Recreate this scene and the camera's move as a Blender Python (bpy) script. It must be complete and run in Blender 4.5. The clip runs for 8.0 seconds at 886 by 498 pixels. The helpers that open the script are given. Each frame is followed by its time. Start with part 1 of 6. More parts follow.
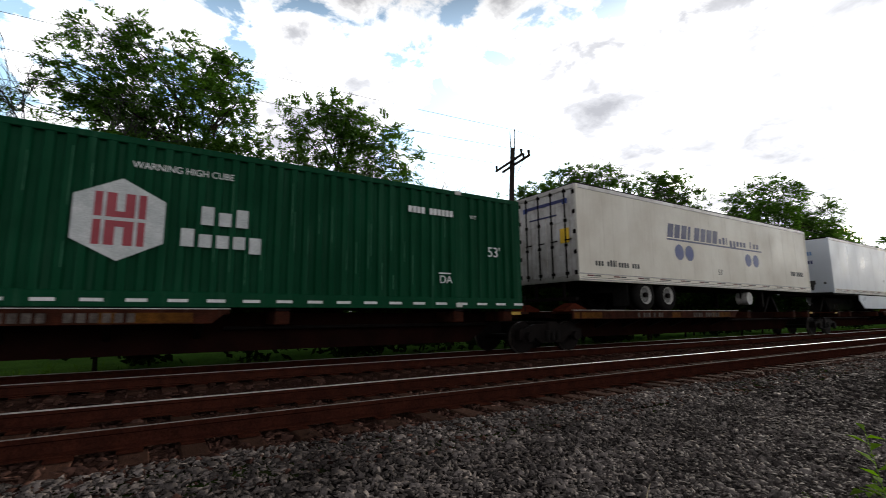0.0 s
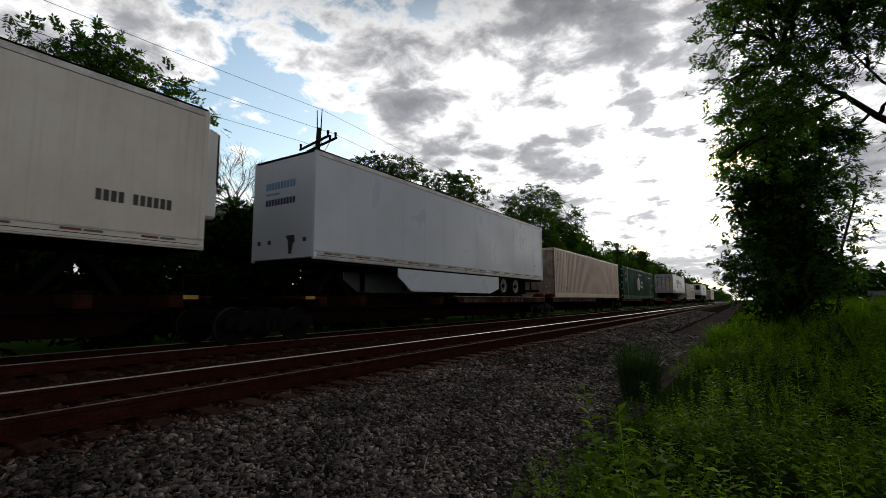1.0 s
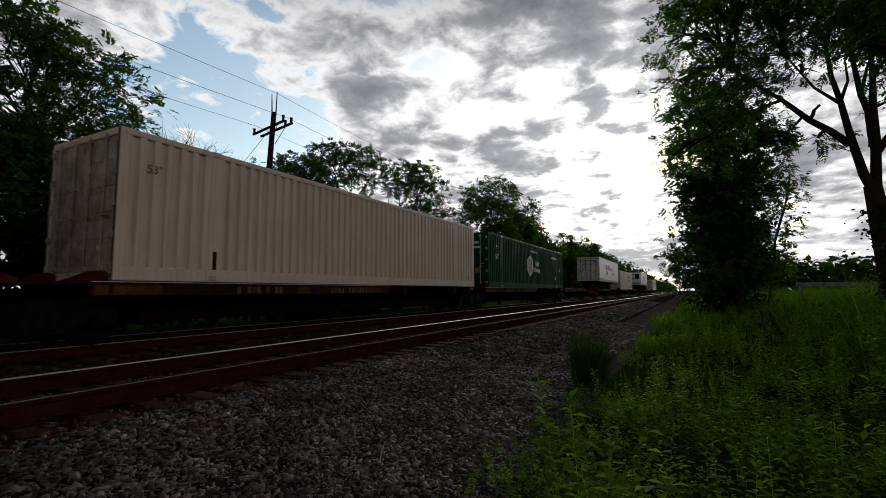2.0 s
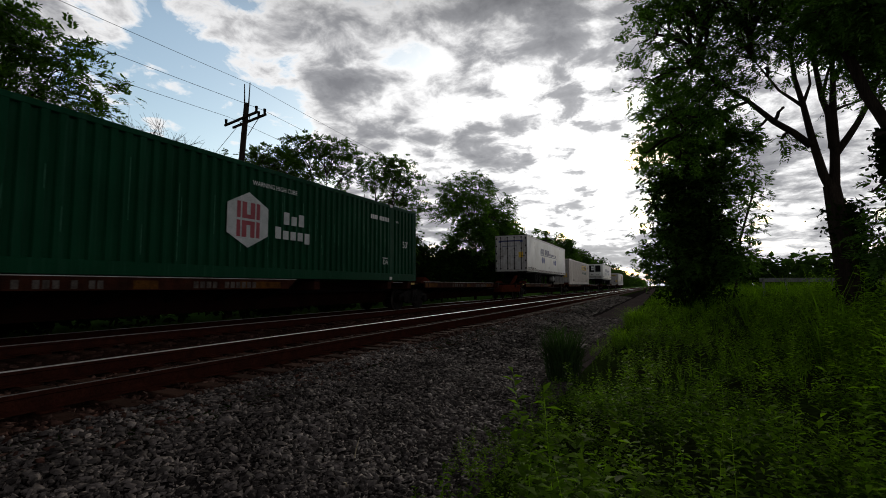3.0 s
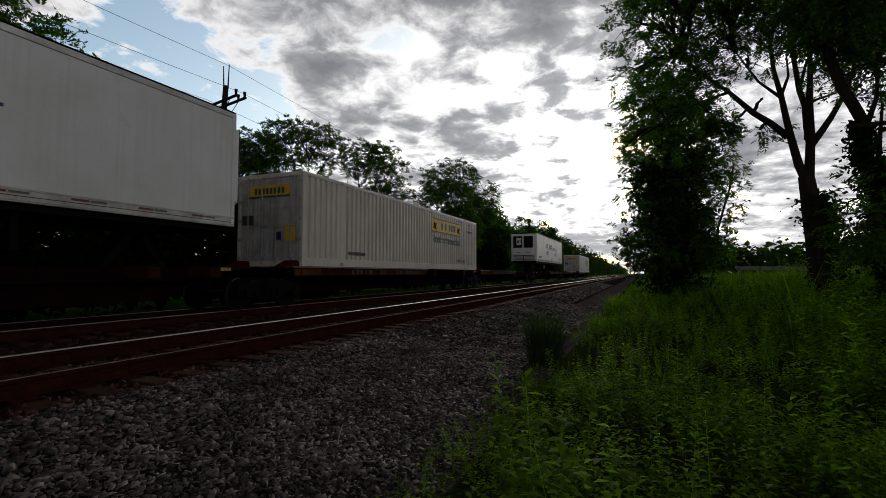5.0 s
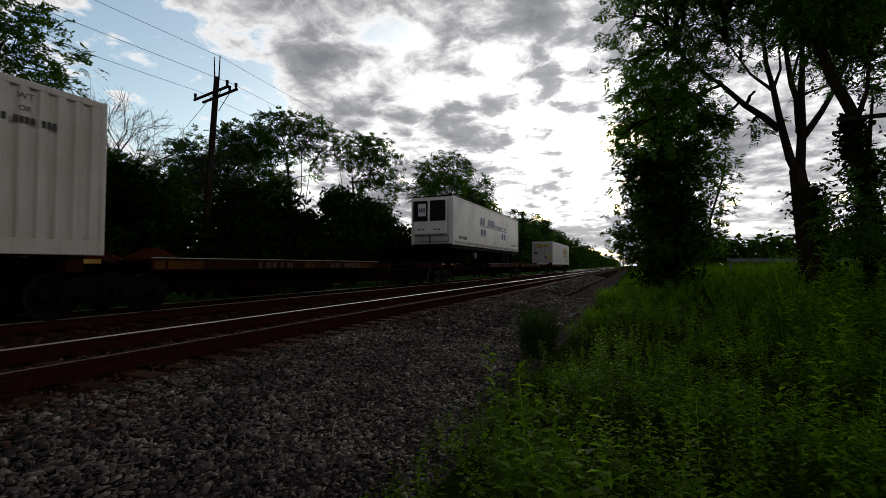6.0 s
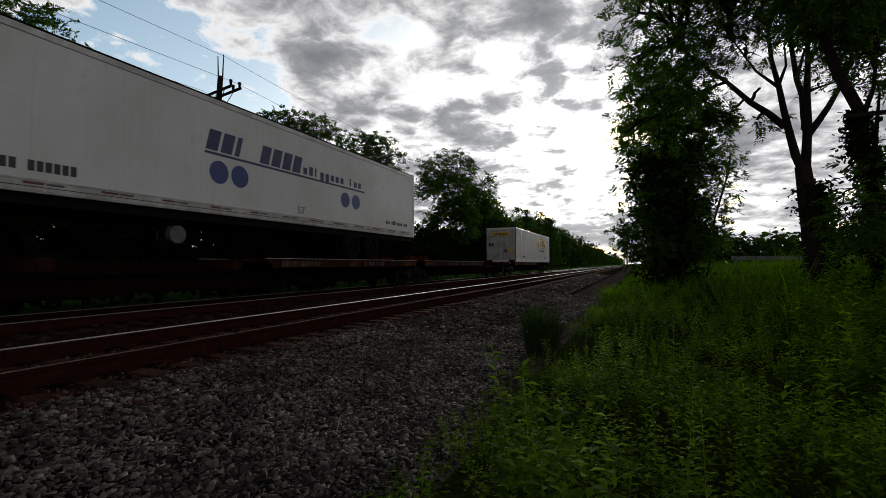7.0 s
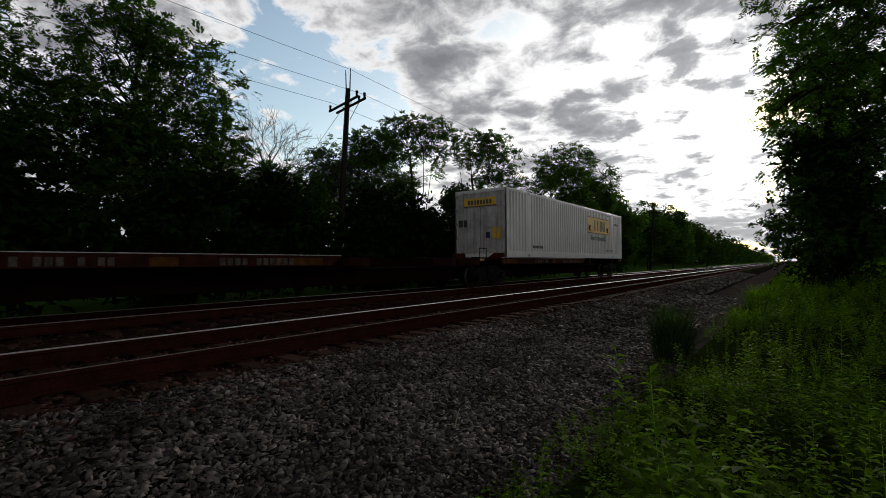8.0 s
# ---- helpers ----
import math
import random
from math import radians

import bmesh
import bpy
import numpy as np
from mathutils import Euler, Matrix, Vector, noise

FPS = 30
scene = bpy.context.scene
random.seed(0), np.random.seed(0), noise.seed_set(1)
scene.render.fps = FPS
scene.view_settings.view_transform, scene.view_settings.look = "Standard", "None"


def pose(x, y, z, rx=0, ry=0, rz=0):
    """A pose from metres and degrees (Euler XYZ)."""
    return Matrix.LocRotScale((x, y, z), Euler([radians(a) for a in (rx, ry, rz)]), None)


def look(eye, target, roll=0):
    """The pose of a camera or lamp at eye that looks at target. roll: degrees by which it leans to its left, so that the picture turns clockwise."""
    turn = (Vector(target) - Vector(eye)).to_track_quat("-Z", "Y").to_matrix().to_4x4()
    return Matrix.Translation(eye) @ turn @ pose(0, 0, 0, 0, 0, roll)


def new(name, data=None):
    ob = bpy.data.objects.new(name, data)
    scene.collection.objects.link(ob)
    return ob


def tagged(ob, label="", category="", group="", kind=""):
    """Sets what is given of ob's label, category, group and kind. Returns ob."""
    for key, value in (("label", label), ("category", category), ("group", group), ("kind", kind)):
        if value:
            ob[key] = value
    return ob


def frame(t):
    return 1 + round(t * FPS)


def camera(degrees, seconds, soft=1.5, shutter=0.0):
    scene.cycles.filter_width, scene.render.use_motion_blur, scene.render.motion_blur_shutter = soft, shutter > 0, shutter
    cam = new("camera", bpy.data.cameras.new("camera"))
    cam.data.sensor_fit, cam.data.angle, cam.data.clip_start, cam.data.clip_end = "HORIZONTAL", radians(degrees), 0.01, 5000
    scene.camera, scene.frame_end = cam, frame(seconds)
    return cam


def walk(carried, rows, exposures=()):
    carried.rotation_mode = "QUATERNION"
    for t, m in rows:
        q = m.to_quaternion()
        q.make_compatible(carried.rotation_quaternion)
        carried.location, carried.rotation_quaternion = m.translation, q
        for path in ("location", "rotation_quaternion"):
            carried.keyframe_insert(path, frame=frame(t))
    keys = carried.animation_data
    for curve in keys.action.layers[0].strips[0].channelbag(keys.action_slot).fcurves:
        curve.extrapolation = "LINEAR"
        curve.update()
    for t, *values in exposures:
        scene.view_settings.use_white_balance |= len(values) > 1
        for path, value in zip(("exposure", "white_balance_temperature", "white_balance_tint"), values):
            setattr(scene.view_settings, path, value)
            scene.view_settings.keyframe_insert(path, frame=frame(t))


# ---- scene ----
cam = camera(87.17, 8.0, soft=0.9, shutter=0.04)

EYE = Vector((0, 0, 0.97))


def aim(yaw, pitch, roll):
    """The camera's pose: yaw to the left of the tracks, pitch up, in degrees."""
    a, e = radians(yaw), radians(pitch)
    ahead = Vector((-math.sin(a) * math.cos(e), math.cos(a) * math.cos(e), math.sin(e)))
    return look(EYE, EYE + ahead, roll)


walk(cam, [(t, aim(y, p, r)) for t, y, p, r in [
    (0.0, 57.27, 8.39, -0.44), (0.1, 49.57, 8.12, -0.43), (0.2, 44.02, 7.66, -0.43), (0.3, 39.74, 7.33, -0.43),
    (0.4, 37.60, 7.11, -0.42), (0.5, 36.74, 6.94, -0.42), (1.0, 32.94, 6.39, -0.23), (1.5, 29.98, 5.70, -0.16),
    (3.0, 24.86, 4.55, -0.09), (3.5, 23.94, 4.26, -0.02), (4.0, 23.49, 4.02, 0.03), (4.5, 23.26, 3.56, 0.04),
    (6.0, 22.08, 2.11, -0.09), (6.5, 22.08, 1.96, -0.17), (7.0, 22.51, 1.91, -0.19), (7.5, 24.85, 1.78, -0.17),
    (7.6, 26.04, 1.65, -0.18), (7.7, 27.83, 1.58, -0.19), (7.8, 30.10, 1.54, -0.20), (7.9, 33.20, 1.57, -0.21),
    (8.0, 36.72, 1.65, -0.22)]],
    exposures=[(0.0, 1.45), (0.2, 1.08), (0.5, 0.68), (1.0, 0.36), (1.5, 0.18), (3.0, 0.05), (8.0, 0.0)])

# ---- light ----
SUN_AZ, SUN_EL = radians(6.4), radians(14.0)
SUN_DIR = Vector((-math.sin(SUN_AZ) * math.cos(SUN_EL), math.cos(SUN_AZ) * math.cos(SUN_EL), math.sin(SUN_EL)))


def sky():
    """A broken cloud deck over a blue evening sky, brightest round the veiled sun."""
    world = bpy.data.worlds.new("evening_sky")
    scene.world = world
    world.use_nodes = True
    nt = world.node_tree
    nt.nodes.clear()
    n, link = nt.nodes.new, nt.links.new

    def math_node(op, a, b=None, clamp=False):
        m = n("ShaderNodeMath")
        m.operation, m.use_clamp = op, clamp
        for i, v in enumerate((a, b)):
            if v is None:
                continue
            if isinstance(v, (int, float)):
                m.inputs[i].default_value = v
            else:
                link(v, m.inputs[i])
        return m.outputs[0]

    def mix(f, a, b, kind="MIX"):
        m = n("ShaderNodeMix")
        m.data_type, m.blend_type = "RGBA", kind
        for i, v in ((0, f), (6, a), (7, b)):
            if isinstance(v, (int, float, tuple)):
                m.inputs[i].default_value = v
            else:
                link(v, m.inputs[i])
        return m.outputs[2]

    def ramp(f, stops):
        r = n("ShaderNodeValToRGB")
        e = r.color_ramp.elements
        for i, (p, c) in enumerate(stops):
            el = e[i] if i < 2 else e.new(p)
            el.position, el.color = p, (*c, 1)
        link(f, r.inputs[0])
        return r.outputs[0]

    co = n("ShaderNodeTexCoord").outputs["Generated"]
    sep = n("ShaderNodeSeparateXYZ")
    link(co, sep.inputs[0])
    x, y, z = sep.outputs
    zc = math_node("MAXIMUM", z, 0.0)
    den = math_node("ADD", zc, 0.2)
    flat = n("ShaderNodeCombineXYZ")
    link(math_node("DIVIDE", x, den), flat.inputs[0])
    link(math_node("DIVIDE", y, den), flat.inputs[1])
    flat.inputs[2].default_value = CLOUD_SEED

    def fbm(scale, detail, rough, warp=0.0):
        t = n("ShaderNodeTexNoise")
        t.inputs["Scale"].default_value, t.inputs["Detail"].default_value = scale, detail
        t.inputs["Roughness"].default_value, t.inputs["Distortion"].default_value = rough, warp
        link(flat.outputs[0], t.inputs["Vector"])
        return t.outputs["Fac"]

    big, fine = fbm(2.0, 3.0, 0.5), fbm(6.2, 10.0, 0.6, 0.25)
    dens = math_node("ADD", math_node("MULTIPLY", big, 0.62), math_node("MULTIPLY", fine, 0.88))
    dens = math_node("SUBTRACT", dens, 0.262)
    dot = n("ShaderNodeVectorMath")
    dot.operation = "DOT_PRODUCT"
    link(co, dot.inputs[0])
    dot.inputs[1].default_value = SUN_DIR
    near = math_node("MAXIMUM", dot.outputs["Value"], 0.0)
    # banks and breaks of the cloud deck: direction, inner and outer radius in degrees, thicker or thinner
    for way, inner, outer, weight in BANKS:
        d = n("ShaderNodeVectorMath")
        d.operation = "DOT_PRODUCT"
        link(co, d.inputs[0])
        d.inputs[1].default_value = Vector(way).normalized()
        fall = n("ShaderNodeMapRange")
        fall.interpolation_type = "SMOOTHSTEP"
        for i, v in enumerate((math.cos(radians(outer)), math.cos(radians(inner)), 0.0, weight)):
            fall.inputs[i + 1].default_value = v
        link(d.outputs["Value"], fall.inputs[0])
        dens = math_node("ADD", dens, fall.outputs[0])
    # cloud added away from the sun, so that less light reaches the train's side
    dens = math_node("ADD", dens, math_node("MULTIPLY", math_node("SUBTRACT", 1.0, dot.outputs["Value"]), 0.06))
    blue = n("ShaderNodeTexSky")
    blue.sky_type, blue.sun_disc = "NISHITA", False
    blue.sun_elevation, blue.sun_rotation = SUN_EL, -SUN_AZ
    blue_col = mix(1.0, blue.outputs[0], (0.2, 0.195, 0.178, 1), "MULTIPLY")
    cover = ramp(dens, [(0.335, (0, 0, 0)), (0.42, (1, 1, 1))])
    body = ramp(dens, [(0.38, (1.12, 1.11, 1.1)), (0.45, (0.92, 0.92, 0.92)), (0.51, (0.64, 0.64, 0.65)), (0.58, (0.4, 0.405, 0.425)), (0.72, (0.25, 0.255, 0.275))])
    glow = math_node("ADD", math_node("MULTIPLY", math_node("POWER", near, 10.0), 0.28), math_node("MULTIPLY", math_node("POWER", near, 60.0), 0.9))
    thin = ramp(dens, [(0.42, (1, 1, 0.98)), (0.56, (0.14, 0.14, 0.14))])
    lit = mix(1.0, mix(1.0, body, (0.84, 0.84, 0.85, 1), "MULTIPLY"), mix(1.0, thin, glow, "MULTIPLY"), "ADD")
    col = mix(cover, blue_col, lit)
    haze = math_node("POWER", math_node("SUBTRACT", 1.0, zc), 16.0)
    col = mix(math_node("MULTIPLY", haze, 0.5, True), col, mix(1.0, (0.66, 0.66, 0.66, 1), mix(1.0, glow, (0.7, 0.68, 0.62, 1), "MULTIPLY"), "ADD"))
    # the sky is dimmed towards the zenith to keep light off the ground
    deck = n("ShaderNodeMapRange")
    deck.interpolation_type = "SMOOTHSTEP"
    for i, v in enumerate((0.44, 0.7, 1.0, ZENITH_DIM)):
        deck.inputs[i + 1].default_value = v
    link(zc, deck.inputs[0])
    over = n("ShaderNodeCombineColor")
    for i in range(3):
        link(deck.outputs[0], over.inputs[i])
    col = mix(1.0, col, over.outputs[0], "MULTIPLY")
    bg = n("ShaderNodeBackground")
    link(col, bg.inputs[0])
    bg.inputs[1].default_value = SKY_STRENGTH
    out = n("ShaderNodeOutputWorld")
    link(bg.outputs[0], out.inputs[0])


CLOUD_SEED, SKY_STRENGTH, ZENITH_DIM = 3.7, 1.0, 0.05
BANKS = [((-0.18, 0.875, 0.45), 2, 14, 0.065), ((-0.27, 0.83, 0.485), 1, 10, 0.03), ((-0.085, 0.9, 0.42), 1, 9, 0.04),
         ((-0.55, 0.73, 0.41), 1, 10, 0.03), ((-0.64, 0.645, 0.417), 1, 8, 0.015), ((-0.74, 0.51, 0.43), 1, 11, 0.025),
         ((-0.55, 0.66, 0.505), 1, 10, 0.02), ((-0.48, 0.745, 0.464), 0, 5, -0.06), ((-0.41, 0.81, 0.42), 0, 5, -0.05),
         ((-0.264, 0.895, 0.36), 0, 7, -0.05), ((-0.295, 0.915, 0.274), 1, 6, 0.05), ((-0.177, 0.965, 0.196), 1, 5, 0.04),
         ((-0.76, 0.58, 0.29), 0, 16, -0.18), ((-0.79, 0.5, 0.35), 0, 9, -0.09), ((-0.7, 0.66, 0.28), 0, 9, -0.08),
         ((-0.556, 0.78, 0.28), 1, 9, -0.05), ((-0.085, 0.96, 0.27), 2, 12, -0.04), ((0.194, 0.966, 0.17), 2, 9, 0.05),
         ((0.17, 0.98, 0.09), 0, 5, -0.03), ((-0.88, -0.17, 0.45), 4, 26, -0.15), ((-0.84, 0.22, 0.49), 1, 8, -0.07)]
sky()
lamp = bpy.data.lights.new("sun", "SUN")
lamp.energy, lamp.angle, lamp.color = 0.8, radians(10), (1.0, 0.93, 0.82)
new("sun", lamp).matrix_world = look(SUN_DIR * 100, (0, 0, 0))


# ---- materials ----
def surface(name, c1, c2, rough=0.6, metal=0.0, scale=3.0, fine=45.0, bump=0.15, streak=None, island=0.0, random_object=0.0, translucent=0.0, gloss=0.5, grime=0.35, stretch=(1, 1, 1), sheen=0.0):
    """A weathered surface: two colours in large blotches, fine grain, optional streaks that run down, relief."""
    m = bpy.data.materials.new(name)
    m.use_nodes = True
    nt = m.node_tree
    n, link = nt.nodes.new, nt.links.new
    b = nt.nodes["Principled BSDF"]
    out = nt.nodes["Material Output"]
    co = n("ShaderNodeTexCoord").outputs["Object"]
    mp = n("ShaderNodeMapping")
    mp.inputs["Scale"].default_value = stretch
    link(co, mp.inputs[0])

    def tex(s, d, vec):
        t = n("ShaderNodeTexNoise")
        t.inputs["Scale"].default_value, t.inputs["Detail"].default_value = s, d
        t.inputs["Roughness"].default_value = 0.62
        link(vec, t.inputs["Vector"])
        return t.outputs["Fac"]

    def rng(f, a, b_, lo=0.0, hi=1.0):
        r = n("ShaderNodeMapRange")
        for i, v in enumerate((a, b_, lo, hi)):
            r.inputs[i + 1].default_value = v
        link(f, r.inputs[0])
        return r.outputs[0]

    def mix(f, a, b_, kind="MIX"):
        x = n("ShaderNodeMix")
        x.data_type, x.blend_type = "RGBA", kind
        for i, v in ((0, f), (6, a), (7, b_)):
            if isinstance(v, (int, float, tuple)):
                x.inputs[i].default_value = v
            else:
                link(v, x.inputs[i])
        return x.outputs[2]

    blot, grain = tex(scale, 5, mp.outputs[0]), tex(fine, 3, mp.outputs[0])
    col = mix(rng(blot, 0.35, 0.68), (*c1, 1), (*c2, 1))
    shade = rng(grain, 0.3, 0.7, 1 - grime, 1 + grime)
    grey = n("ShaderNodeCombineColor")
    for i in range(3):
        link(shade, grey.inputs[i])
    col = mix(1.0, col, grey.outputs[0], "MULTIPLY")
    if streak:
        sm = n("ShaderNodeMapping")
        sm.inputs["Scale"].default_value = (7, 7, 0.22)
        link(co, sm.inputs[0])
        col = mix(rng(tex(1.6, 4, sm.outputs[0]), 0.52, 0.8, 0, streak[1]), col, (*streak[0], 1))
    for amount, node, socket in ((island, "ShaderNodeNewGeometry", "Random Per Island"), (random_object, "ShaderNodeObjectInfo", "Random")):
        if amount:
            v = rng(n(node).outputs[socket], 0, 1, 1 - amount, 1 + amount)
            g = n("ShaderNodeCombineColor")
            for i in range(3):
                link(v, g.inputs[i])
            col = mix(1.0, col, g.outputs[0], "MULTIPLY")
    link(col, b.inputs["Base Color"])
    b.inputs["Metallic"].default_value = metal
    b.inputs["Specular IOR Level"].default_value = gloss if not translucent else sheen
    link(rng(blot, 0.3, 0.7, max(0.05, rough - 0.12), min(1, rough + 0.12)), b.inputs["Roughness"])
    if bump:
        bp = n("ShaderNodeBump")
        bp.inputs["Strength"].default_value, bp.inputs["Distance"].default_value = bump, 0.02
        link(grain, bp.inputs["Height"])
        link(bp.outputs[0], b.inputs["Normal"])
    if translucent:
        tr, ms = n("ShaderNodeBsdfTranslucent"), n("ShaderNodeMixShader")
        link(mix(1.0, col, (1.35, 1.6, 0.5, 1), "MULTIPLY"), tr.inputs[0])
        ms.inputs[0].default_value = translucent
        link(b.outputs[0], ms.inputs[1])
        link(tr.outputs[0], ms.inputs[2])
        link(ms.outputs[0], out.inputs[0])
    return m


